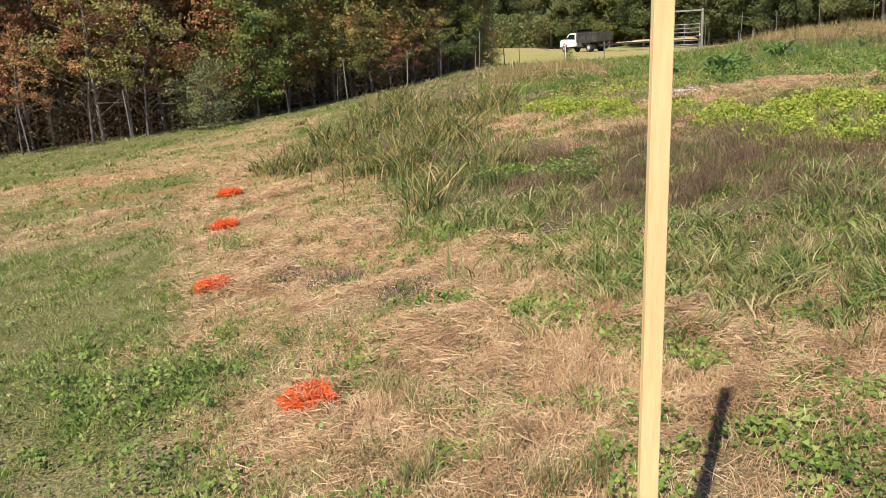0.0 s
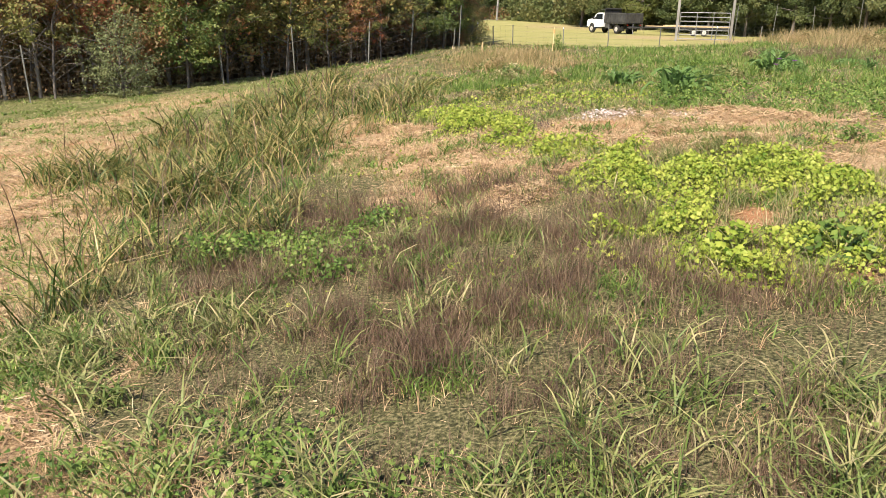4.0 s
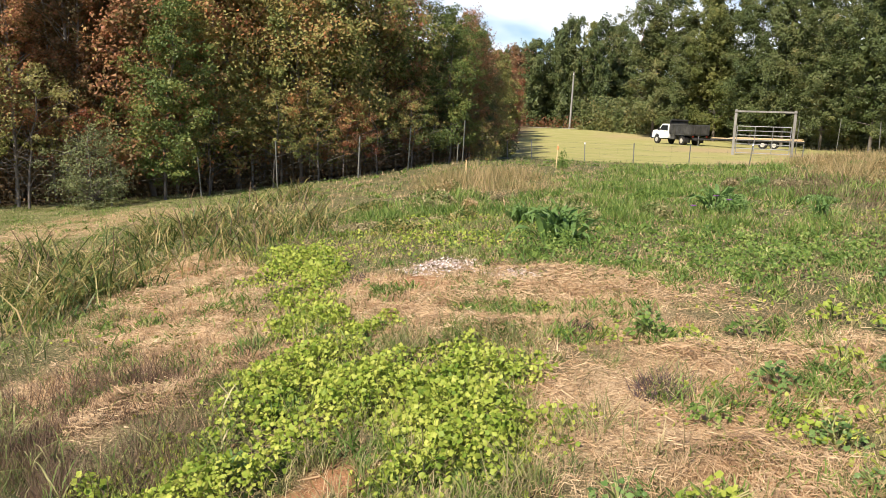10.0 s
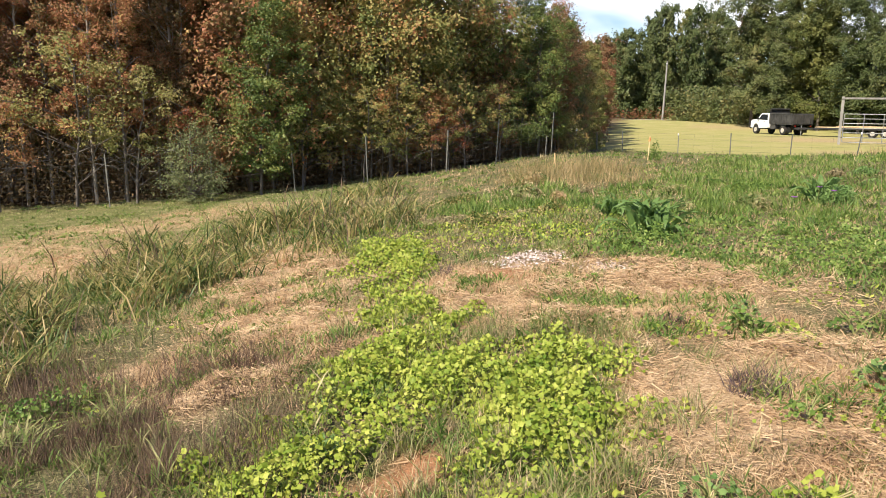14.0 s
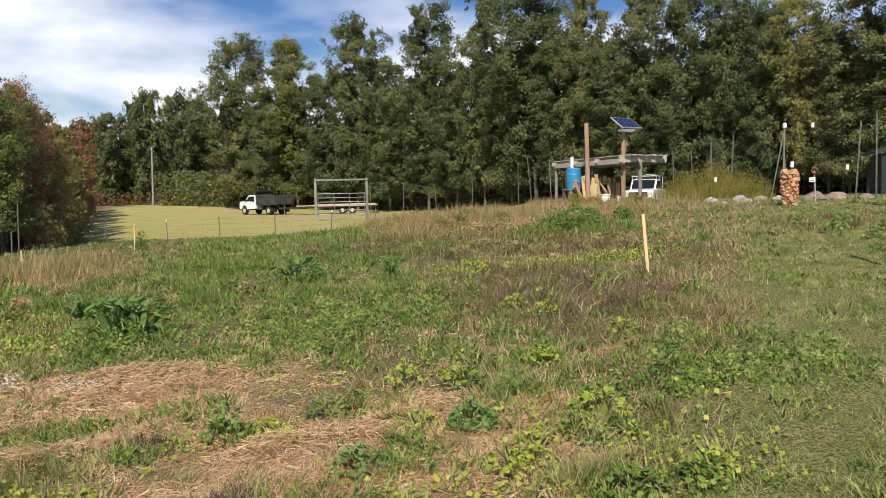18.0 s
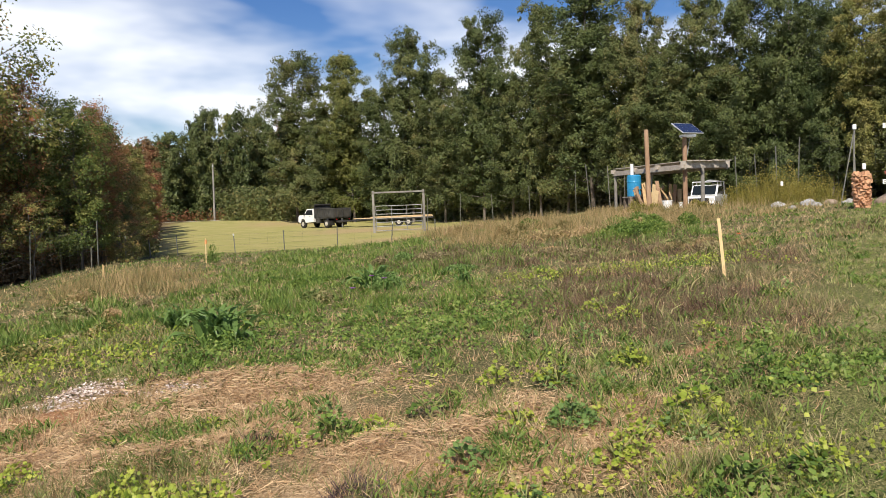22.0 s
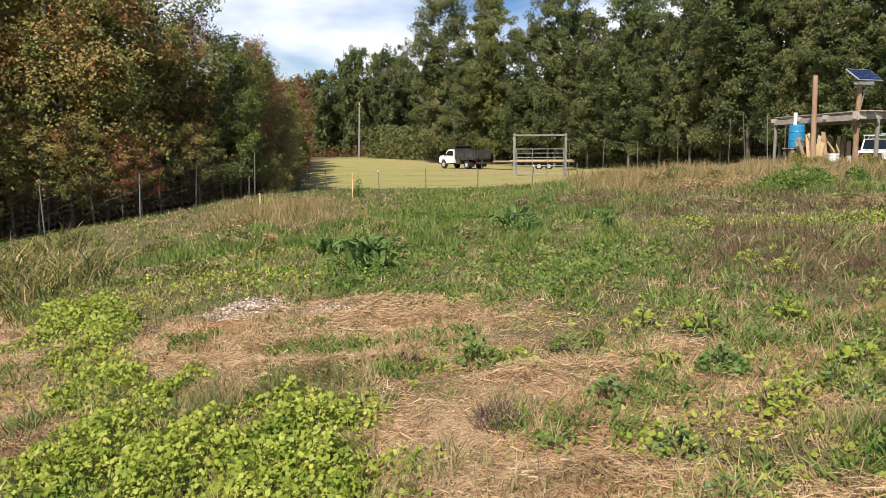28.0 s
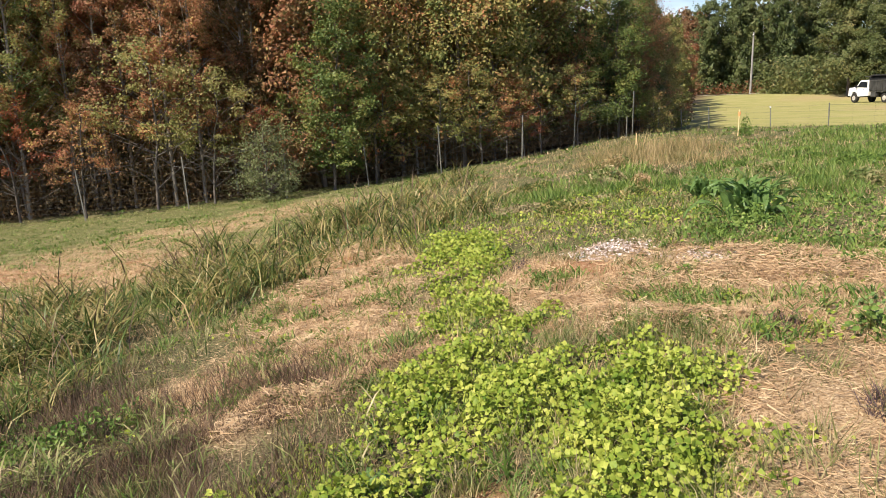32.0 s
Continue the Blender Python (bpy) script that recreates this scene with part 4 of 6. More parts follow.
def ribbon_stake(x, y, h):
    t = stake(x, y, h, 0.028, (0, 2), 10, None, "thin stake tied with an orange ribbon by the low fence")
    bm = box(0.04, 0.024, 0.14, (0, 0, h - 0.12), 0.008)
    bmesh.ops.subdivide_edges(bm, edges=bm.edges[:], cuts=1)
    rng = random.Random(4)
    for v in bm.verts:
        v.co.x += rng.uniform(-0.02, 0.03)
    part("ribbon", bm, M_SPRAY, t, "faded orange plastic ribbon")
    return t


ribbon_stake(-3.37, 23.8, 0.85)
stake(-5.33, 19.6, 0.42, 0.028, (2, -4), 15, label="short pale weathered stake by the wood fence")
stake(-5.42, 19.75, 0.34, 0.025, (-3, 5), 40, label="short pale weathered stake by the wood fence")


def farm_gate(a, b, h, tubes, panel_h, lift, label):
    """Two timber posts with a crosspiece and a tube panel hung between them."""
    ax, ay = a
    bx, by = b
    L = math.hypot(bx - ax, by - ay)
    z0 = min(gz(ax, ay), gz(bx, by)) - 0.05
    t = thing("farm_gate", pose(ax, ay, z0, 0, 0, math.degrees(math.atan2(by - ay, bx - ax))), label, "gate")
    for x in (0, L):
        part("gate_post", box(0.17, 0.17, h, (x, 0, h / 2), 0.02), M_GREYWOOD, t)
    part("crosspiece", box(L + 0.16, 0.05, 0.12, (L / 2, -0.112, h - 0.12), 0.01), M_GREYWOOD, t, "weathered timber crosspiece")
    p = new("panel")
    p.parent = t
    zs = [lift + panel_h * i / (tubes - 1) for i in range(tubes)]
    x0, x1 = 0.16, L - 0.16
    for z in zs:
        part("rail", rod((x0, 0, z), (x1, 0, z), 0.024), M_STEEL, p)
    for f in (0.0, 0.34, 0.67, 1.0):
        x = x0 + (x1 - x0) * f
        part("stile", rod((x, 0, zs[0]), (x, 0, zs[-1]), 0.026), M_STEEL, p)
    for z in (zs[1], zs[-2]):
        part("hinge", box(0.10, 0.05, 0.05, (0.11, 0, z), 0.006), M_BLACK, p)
    return t


farm_gate((4.26, 52.67), (7.85, 52.43), 3.05, 7, 1.75, 0.22, "timber post gate frame with a galvanised tube gate")


def t_post(m, h, cap):
    t = thing("fence_post", m, "slim painted steel fence post", "fence post", "wire fence posts")
    bm = box(0.035, 0.008, h, (0, 0, h / 2))
    part("flange", bm, M_TPOST, t)
    part("web", box(0.008, 0.03, h, (0, 0.0195, h / 2)), M_TPOST, t)
    if cap:
        part("cap", box(0.05, 0.05, 0.09, (0, 0.01, h + 0.03), 0.012), M_WHITE, t, "white plastic cap")
    return t


def fence(points, gap, h, label, wires, upright, cap_every=0, lean=3.0, post_h=None, wire_r=0.0022):
    """A wire fence: posts one by one, and the wire mesh between them."""
    rng = random.Random(int(h * 100) + len(points))
    proto, protoc = None, None
    run = []
    for (ax, ay), (bx, by) in zip(points, points[1:]):
        n = max(1, round(math.hypot(bx - ax, by - ay) / gap))
        run += [(ax + (bx - ax) * i / n, ay + (by - ay) * i / n) for i in range(n)]
    run.append(points[-1])
    for i, (x, y) in enumerate(run):
        x, y = x + rng.uniform(-0.15, 0.15), y + rng.uniform(-0.15, 0.15)
        m = pose(x, y, gz(x, y) - 0.08, rng.uniform(-lean, lean), rng.uniform(-lean, lean), rng.uniform(0, 90)) @ Matrix.Diagonal((1, 1, rng.uniform(0.92, 1.1), 1))
        c = cap_every and i % cap_every == 1
        if c:
            protoc = dup(protoc, m) if protoc else t_post(m, post_h or h, True)
        else:
            proto = dup(proto, m) if proto else t_post(m, post_h or h, False)
    bm_p = []
    for (ax, ay), (bx, by) in zip(run, run[1:]):
        za, zb = gz(ax, ay), gz(bx, by)
        for k in range(wires):
            z = 0.12 + (h - 0.2) * k / (wires - 1)
            sag = rng.uniform(0, 0.03)
            bm_p.append(tube_np([(ax, ay, za + z), ((ax + bx) / 2, (ay + by) / 2, (za + zb) / 2 + z - sag), (bx, by, zb + z)], [wire_r] * 3, 3))
        L = math.hypot(bx - ax, by - ay)
        n = int(L / upright)
        for j in range(1, n):
            f = j / n
            x, y, z = ax + (bx - ax) * f, ay + (by - ay) * f, za + (zb - za) * f
            bm_p.append(tube_np([(x, y, z + 0.1), (x, y, z + h - 0.08)], [wire_r * 0.8] * 2, 3))
    tagged(put("wire_mesh", np_mesh("wire_mesh", *joined(bm_p)), M_WIRE), label, "fence", kind="stuff")


# along the wood, along the low end of the garden, and the tall deer fence on the uphill side
fence([(-23.5, 9.0), (-14.8, 16.2), (-9.4, 21.0), (-6.9, 24.6)], 2.6, 1.5, "wire mesh fence in front of the wood", 9, 0.3, 0, 4)
fence([(-6.9, 24.6), (-5.4, 30.0), (1.0, 31.2), (5.5, 32.4)], 2.1, 0.85, "light wire fence along the low end of the garden", 4, 0.6, 3, 4)
fence([(8.0, 52.3), (13.6, 45.5), (17.0, 38.0), (13.3, 33.4)], 3.4, 2.3, "tall wire deer fence below the trees", 8, 0.4, 0, 4, 2.6)
fence([(19.5, 31.0), (17.6, 24.0), (18.0, 18.4), (15.8, 14.4)], 2.4, 2.2, "tall wire deer fence beyond the lawn", 8, 0.4, 0, 3, 2.4)


def utility_pole(x, y, h):
    t = thing("utility_pole", pose(x, y, gz(x, y) - 0.1, 0, 1.2, 0), "pale weathered wooden utility pole at the far road", "pole")
    part("shaft", rod((0, 0, 0), (0, 0, h), 0.17, 12, 0.11), M_GREYWOOD, t)
    part("bracket", box(0.1, 0.4, 0.08, (0, -0.2, h - 0.5), 0.01), M_STEEL, t)
    for s in (-1, 1):
        part("insulator", rod((s * 0.05, -0.36, h - 0.46), (s * 0.05, -0.36, h - 0.28), 0.035), M_WHITE, t)
    return t


utility_pole(-15.46, 121.8, 9.0)
rd = np.linspace(-70, 8, 40)
co = np.concatenate([np.column_stack([rd, 117.5 - 0.03 * rd, ground(rd, 117.5 - 0.03 * rd) + 0.03]), np.column_stack([rd, 120.0 - 0.03 * rd, ground(rd, 120.0 - 0.03 * rd) + 0.03])])
ti = np.arange(39)[:, None]
M_ROAD = surface("gravel_road", (0.30, 0.27, 0.23), (0.50, 0.46, 0.40), 1.0, 0.95, 0, 0.4, 20.0)
tagged(put("road", np_mesh("road", co, np.concatenate([ti + [[0, 1, 41]], ti + [[0, 41, 40]]])), M_ROAD), "pale gravel farm road", "road", kind="structure")

# ---- vehicles ----


def wheel(parent, x, y, r, w):
    wh = new("wheel")
    wh.parent = parent
    s = 1 if y > 0 else -1
    bm = rod((x, y - w / 2, r), (x, y + w / 2, r), r, 28)
    bmesh.ops.bevel(bm, geom=[e for e in bm.edges if abs(e.verts[0].co.y - e.verts[1].co.y) < 1e-5], offset=0.04, segments=2, affect="EDGES")
    part("tyre", bm, M_RUBBER, wh)
    part("rim", rod((x, y + s * (w / 2 - 0.05), r), (x, y + s * (w / 2 + 0.012), r), r * 0.58, 20, r * 0.5), M_HUB, wh, "dusty pale rim")
    part("hub", rod((x, y + s * w / 2, r), (x, y + s * (w / 2 + 0.05), r), r * 0.18, 12), M_HUB, wh)
    return wh


def dump_truck(m):
    t = thing("dump_truck", m, "white crew pickup truck with a dark steel dump body", "truck")
    # x runs to the front, the ground is z 0
    part("chassis", box(5.9, 0.9, 0.28, (0.1, 0, 0.62), 0.03), M_BLACK, t)
    part("cab", prism([(0.62, 0.62), (0.62, 1.25), (0.64, 1.95), (0.8, 2.02), (1.70, 2.0), (2.30, 1.42), (3.15, 1.34), (3.25, 1.15), (3.28, 0.62), (2.9, 0.55), (2.72, 0.9), (2.5, 1.0), (2.2, 0.9), (2.02, 0.55)], 1.98, bevel=0.03), M_WHITE, t, "white painted cab and bonnet")
    for s in (-1, 1):
        bm = prism([(0.78, 1.34), (0.80, 1.88), (1.64, 1.88), (2.12, 1.40)], 0.02)
        bmesh.ops.translate(bm, vec=(0, s * 0.994, 0), verts=bm.verts)
        part("side_window", bm, M_GLASS, t)
        part("door_mirror", box(0.10, 0.20, 0.26, (2.05, s * 1.14, 1.5), 0.03), M_BLACK, t)
        part("headlight", box(0.08, 0.34, 0.2, (3.26, s * 0.74, 1.1), 0.03), M_LENS_W, t)
        part("tail_light", box(0.06, 0.14, 0.12, (-2.88, s * 0.82, 0.85), 0.02), M_LENS_R, t)
        part("door_handle", box(0.16, 0.03, 0.04, (1.25, s * 1.0, 1.2), 0.01), M_BLACK, t)
        part("mud_flap", box(0.03, 0.5, 0.5, (-2.2, s * 0.8, 0.5), 0.01), M_BLACK, t)
        wheel(t, 2.46, s * 0.86, 0.43, 0.28)
        wheel(t, -1.45, s * 0.78, 0.43, 0.5)
    part("windscreen", box(0.025, 1.66, 0.78, (2.02, 0, 1.71), 0.008, Matrix.Rotation(radians(-46), 3, "Y")), M_GLASS, t)
    part("grille", box(0.06, 1.0, 0.34, (3.28, 0, 0.98), 0.02), M_BLACK, t)
    part("bumper", box(0.16, 1.96, 0.24, (3.34, 0, 0.62), 0.03), M_BLACK, t)
    body = new("dump_body")
    body.parent = t
    part("floor_plate", box(3.2, 2.2, 0.10, (-1.25, 0, 1.02), 0.01), M_DARKSTEEL, body)
    for s in (-1, 1):
        part("side_wall", box(3.2, 0.06, 0.86, (-1.25, s * 1.09, 1.50), 0.012), M_DARKSTEEL, body)
        part("top_rail", box(3.24, 0.11, 0.09, (-1.25, s * 1.10, 1.95), 0.015), M_DARKSTEEL, body)
        for k in range(5):
            part("stake_rib", box(0.09, 0.05, 0.82, (-2.7 + k * 0.72, s * 1.14, 1.50), 0.01), M_DARKSTEEL, body)
    part("tailgate", box(0.06, 2.2, 0.86, (-2.86, 0, 1.50), 0.012), M_DARKSTEEL, body)
    for k in (-0.7, 0, 0.7):
        part("tailgate_rib", box(0.05, 0.09, 0.82, (-2.905, k, 1.50), 0.01), M_DARKSTEEL, body)
    part("headboard", box(0.07, 2.2, 1.22, (0.38, 0, 1.68), 0.012), M_DARKSTEEL, body)
    part("cab_shield", box(0.75, 2.1, 0.05, (0.72, 0, 2.30), 0.012), M_DARKSTEEL, body)
    part("tarp_roll", rod((0.32, -1.05, 2.37), (0.32, 1.05, 2.37), 0.09, 12), M_BLACK, body, "rolled black tarp")
    part("toolbox", box(0.62, 0.44, 0.42, (-0.1, -0.86, 0.74), 0.02), M_DARKSTEEL, t)
    part("toolbox", box(0.62, 0.44, 0.42, (-0.1, 0.86, 0.74), 0.02), M_DARKSTEEL, t)
    part("hitch", box(0.45, 0.12, 0.12, (-3.05, 0, 0.58), 0.02), M_BLACK, t)
    return t


TRUCK = (1.15, 78.3)
dump_truck(pose(TRUCK[0], TRUCK[1], gz(*TRUCK), 0, 0, 128))


def flatbed_trailer(m):
    t = thing("flatbed_trailer", m, "low flatbed trailer with a bare pine plank deck", "trailer")
    for s in (-1, 1):
        part("side_rail", box(8.0, 0.10, 0.16, (0, s * 1.15, 0.74), 0.01), M_BLACK, t)
        for x in (0.9, -0.05):
            wheel(t, x + 0.6, s * 0.98, 0.36, 0.24)
        part("mudguard", box(2.0, 0.30, 0.05, (1.0, s * 1.0, 0.80), 0.015), M_BLACK, t)
    n = 12
    for k in range(n):
        part("plank", box(7.9, 2.18 / n - 0.012, 0.05, (0, -1.09 + (k + 0.5) * 2.18 / n, 0.83 + 0.006 * (k % 3)), 0.006), M_DECK, t)
    for x in np.linspace(-3.8, 3.8, 8):
        part("crossmember", box(0.08, 2.2, 0.10, (float(x), 0, 0.75), 0.005), M_BLACK, t)
    part("drawbar", box(1.9, 0.14, 0.12, (-4.8, 0, 0.66), 0.01), M_BLACK, t)
    part("jack_stand", rod((-5.2, 0.12, 0.02), (-5.2, 0.12, 0.95), 0.04), M_STEEL, t)
    return t


TRL = (7.9, 74.2)
flatbed_trailer(pose(TRL[0], TRL[1], gz(*TRL), 0, 0, -9))


def lumber(m):
    t = thing("lumber_stack", m, "low stack of yellow pine boards on the trailer deck", "lumber")
    rng = random.Random(9)
    for k in range(2):
        for j in range(6):
            part("board", box(rng.uniform(4.6, 6.2), 0.23, 0.045, (rng.uniform(-0.3, 0.3), -0.7 + j * 0.27, 0.03 + k * 0.05), 0.005), M_DECK, t)
    return t


lumber(pose(TRL[0] + 0.9, TRL[1] - 0.14, gz(*TRL) + 0.875, 0, 0, -9))


def pickup(m):
    t = thing("pickup_truck", m, "white older pickup truck with a dark grille and roof rack", "truck")
    part("lower_body", prism([(-2.6, 0.42), (-2.62, 1.12), (0.6, 1.14), (2.3, 1.06), (2.5, 0.92), (2.52, 0.45), (2.05, 0.40), (1.9, 0.75), (1.6, 0.84), (1.3, 0.75), (1.15, 0.38), (-1.1, 0.38), (-1.25, 0.75), (-1.55, 0.84), (-1.85, 0.75), (-2.0, 0.4)], 1.90, bevel=0.03), M_WHITE, t)
    part("cabin", prism([(-1.2, 1.12), (-1.1, 1.74), (-0.85, 1.82), (0.25, 1.80), (0.95, 1.14)], 1.66, bevel=0.03), M_WHITE, t)
    part("windscreen", box(0.02, 1.46, 0.84, (0.635, 0, 1.48), 0.008, Matrix.Rotation(radians(-46.5), 3, "Y")), M_GLASS, t)
    for s in (-1, 1):
        bm = prism([(-1.02, 1.22), (-0.96, 1.70), (0.18, 1.70), (0.70, 1.22)], 0.02)
        bmesh.ops.translate(bm, vec=(0, s * 0.835, 0), verts=bm.verts)
        part("side_window", bm, M_GLASS, t)
        part("door_mirror", box(0.12, 0.20, 0.18, (0.55, s * 1.06, 1.26), 0.03), M_BLACK, t)
        part("headlight", box(0.06, 0.34, 0.22, (2.50, s * 0.72, 0.88), 0.02), M_LENS_W, t)
        part("rack_rail", rod((-2.3, s * 0.78, 2.02), (0.5, s * 0.78, 2.02), 0.03), M_ALU, t)
        for x in (-2.2, -1.0, 0.3):
            part("rack_upright", rod((x, s * 0.80, 1.1 if x < -1.5 else 1.74), (x, s * 0.78, 2.02), 0.022), M_ALU, t)
        wheel(t, 1.6, s * 0.82, 0.39, 0.24)
        wheel(t, -1.55, s * 0.82, 0.39, 0.24)
    for x in (-2.2, -1.0, 0.3):
        part("rack_bar", rod((x, -0.78, 2.03), (x, 0.78, 2.03), 0.025), M_ALU, t)
    part("grille", box(0.05, 1.24, 0.34, (2.515, 0, 0.80), 0.02), M_BLACK, t, "dark green-black grille")
    part("bumper", box(0.16, 1.86, 0.22, (2.58, 0, 0.50), 0.04), M_BLACK, t)
    part("ladder", box(2.8, 0.36, 0.07, (-0.9, 0.3, 2.10), 0.02), M_ALU, t, "aluminium ladder on the rack")
    return t


PK = (22.5, 39.4)
pickup(pose(PK[0], PK[1], gz(*PK), 0, 0, 243 - 12) @ Matrix.Scale(0.87, 4))

# ---- the open shed ----


def open_shed():
    c0, c1, c2 = Vector((14.15, 25.8, 0)), Vector((16.25, 26.6, 0)), Vector((13.65, 31.4, 0))
    base = gz(14.1, 28.0)
    t = thing("open_shed", pose(0, 0, 0), "open pole shed with weathered board roof", "shed")
    c3 = c1 + c2 - c0
    top0, top2 = base + 2.25, base + 2.30
    # long boards from front to back laid over cross bearers
    u = (c1 - c0).normalized()
    w = (c1 - c0).length
    along = (c2 - c0)
    ang = math.degrees(math.atan2(along.y, along.x))
    n = 9
    for k in range(n):
        f = (k + 0.5) / n
        p = c0 + (c1 - c0) * f + along * 0.5
        q = box(along.length + 0.3 + 0.25 * ((k * 7) % 3), w / n - 0.03, 0.035, (0, 0, 0), 0.004)
        bmesh.ops.transform(q, matrix=pose(p.x, p.y, base + 1.92 + 0.01 * (k % 2), 0, 0, ang), verts=q.verts)
        part("roof_board", q, M_BOARD, t)
    for f in (0.0, 0.33, 0.66, 1.0):
        p = c0 + (c1 - c0) * 0.5 + along * f
        q = box(w + 0.5, 0.07, 0.17 if f else 0.26, (0, 0, 0), 0.006)
        bmesh.ops.transform(q, matrix=pose(p.x, p.y, base + 1.78, 0, 0, math.degrees(math.atan2(u.y, u.x))), verts=q.verts)
        part("bearer", q, M_BOARD, t)
    for s in (0.0, 1.0):
        p = c0 + (c1 - c0) * s + along * 0.5 + u * (0.06 if s else -0.06)
        q = box(along.length + 0.2, 0.06, 0.2, (0, 0, 0), 0.006)
        bmesh.ops.transform(q, matrix=pose(p.x, p.y, base + 1.70, 0, 0, ang), verts=q.verts)
        part("side_beam", q, M_BOARD, t)
    for p, h, r in ((c0 + (c1 - c0) * 0.42, 1.64, 0.08), (c2, 1.78, 0.07), (c3, 1.78, 0.07)):
        z = gz(p.x, p.y)
        part("post", rod((p.x, p.y, z - 0.1), (p.x, p.y, z + h), r, 10, r * 0.9), M_GREYWOOD, t)
    p = (13.35, 27.28)
    part("tall_post", rod((p[0], p[1], gz(*p) - 0.1), (p[0] - 0.08, p[1], gz(*p) + 3.3), 0.10, 12, 0.085), M_POSTWOOD, t, "tall brown cedar post")
    return t


open_shed()


def solar_mast():
    x, y = 14.30, 26.15
    z = gz(x, y)
    t = thing("solar_mast", pose(x, y, z - 0.1), "cedar post carrying a tilted solar panel", "solar panel")
    part("post", rod((0, 0, 0), (0.02, 0, 2.90), 0.095, 12, 0.08), M_POSTWOOD, t)
    part("battery_box", box(0.56, 0.34, 0.10, (0.15, 0, 2.95), 0.02), M_ALU, t)
    p = new("solar_panel")
    p.parent = t
    p.matrix_basis = pose(0.12, -0.05, 3.23, 36, 0, 22)
    part("panel_frame", box(1.16, 0.72, 0.035, (0, 0, 0), 0.006), M_ALU, p)
    for i in range(6):
        for j in range(4):
            part("cell", box(0.17, 0.155, 0.006, (-0.455 + i * 0.182, -0.25 + j * 0.167, 0.020)), M_SOLAR, p)
    part("strut", rod((0.08, 0, 2.1), (0.35, 0.1, 3.14), 0.02), M_STEEL, t)
    return t


solar_mast()


def barrel(x, y, lift):
    z = gz(x, y)
    st = thing("barrel_stand", pose(x, y, z), "rough block stand under the blue barrel", "stand")
    for i in (-1, 1):
        for j in (-1, 1):
            part("block", box(0.3, 0.2, lift - 0.04, (i * 0.19, j * 0.24, (lift - 0.04) / 2), 0.01), M_ROCK, st)
    part("board", box(0.75, 0.75, 0.04, (0, 0, lift - 0.02), 0.005), M_BOARD, st)
    t = thing("water_barrel", pose(x, y, z + lift), "bright blue plastic water barrel", "barrel")
    prof = [(0.0, 0.26), (0.03, 0.285), (0.28, 0.292), (0.30, 0.302), (0.33, 0.292), (0.58, 0.292), (0.60, 0.302), (0.63, 0.292), (0.84, 0.285), (0.89, 0.25), (0.89, 0.0)]
    bm = bmesh.new()
    k = 24
    rings = [[bm.verts.new((r * math.cos(6.2832 * i / k), r * math.sin(6.2832 * i / k), h)) for i in range(k)] for h, r in prof[:-1]]
    for a, b in zip(rings, rings[1:]):
        for i in range(k):
            bm.faces.new((a[i], a[(i + 1) % k], b[(i + 1) % k], b[i]))
    bm.faces.new(rings[-1])
    bm.faces.new(rings[0][::-1])
    part("drum", bm, M_BLUE, t)
    part("downpipe", rod((-0.08, 0, 0.88), (-0.08, 0, 1.35), 0.07, 12), M_WHITE, t, "white plastic pipe into the lid")
    return t


barrel(13.25, 28.5, 0.70)


def wood_pile():
    x, y = 13.95, 27.75
    t = thing("board_pile", pose(x, y, gz(x, y), 0, 0, 20) @ Matrix.Scale(1.2, 4), "leaning pile of pine offcuts and pallets", "wood pile")
    rng = random.Random(3)
    for i in range(24):
        L = rng.uniform(0.6, 1.15)
        a = rng.uniform(25, 60)
        xx = -0.95 + i * 0.08
        q = box(0.14, 0.03, L, (0, 0, L / 2), 0.004)
        bmesh.ops.transform(q, matrix=pose(xx, -0.3 + 0.04 * (i % 5), 0.0, -a + 20, rng.uniform(-25, 25), rng.uniform(-20, 20)), verts=q.verts)
        part("board", q, (M_DECK, M_POSTWOOD)[i % 3 == 1], t)
    for i in range(4):
        part("pallet_slat", box(1.3, 0.10, 0.02, (0, 0.28 + 0.003 * i, 0.2 + i * 0.2), 0.003), M_POSTWOOD, t)
    for s in (-0.6, 0.6):
        part("pallet_runner", box(0.05, 0.09, 0.9, (s, 0.36, 0.45), 0.005), M_POSTWOOD, t)
    return t


wood_pile()


def pail(x, y, s):
    t = thing("pail", pose(x, y, gz(x, y), 0, 0, 30), "white plastic pail in the weeds by the shed", "bucket", "white pails")
    part("tub", rod((0, 0, 0), (0, 0, 0.36 * s), 0.14 * s, 20, 0.16 * s), M_WHITE, t)
    part("rim", rod((0, 0, 0.33 * s), (0, 0, 0.37 * s), 0.172 * s, 20), M_WHITE, t)
    return t


pail(13.72, 26.5, 1.2)
pail(14.35, 26.5, 0.85)


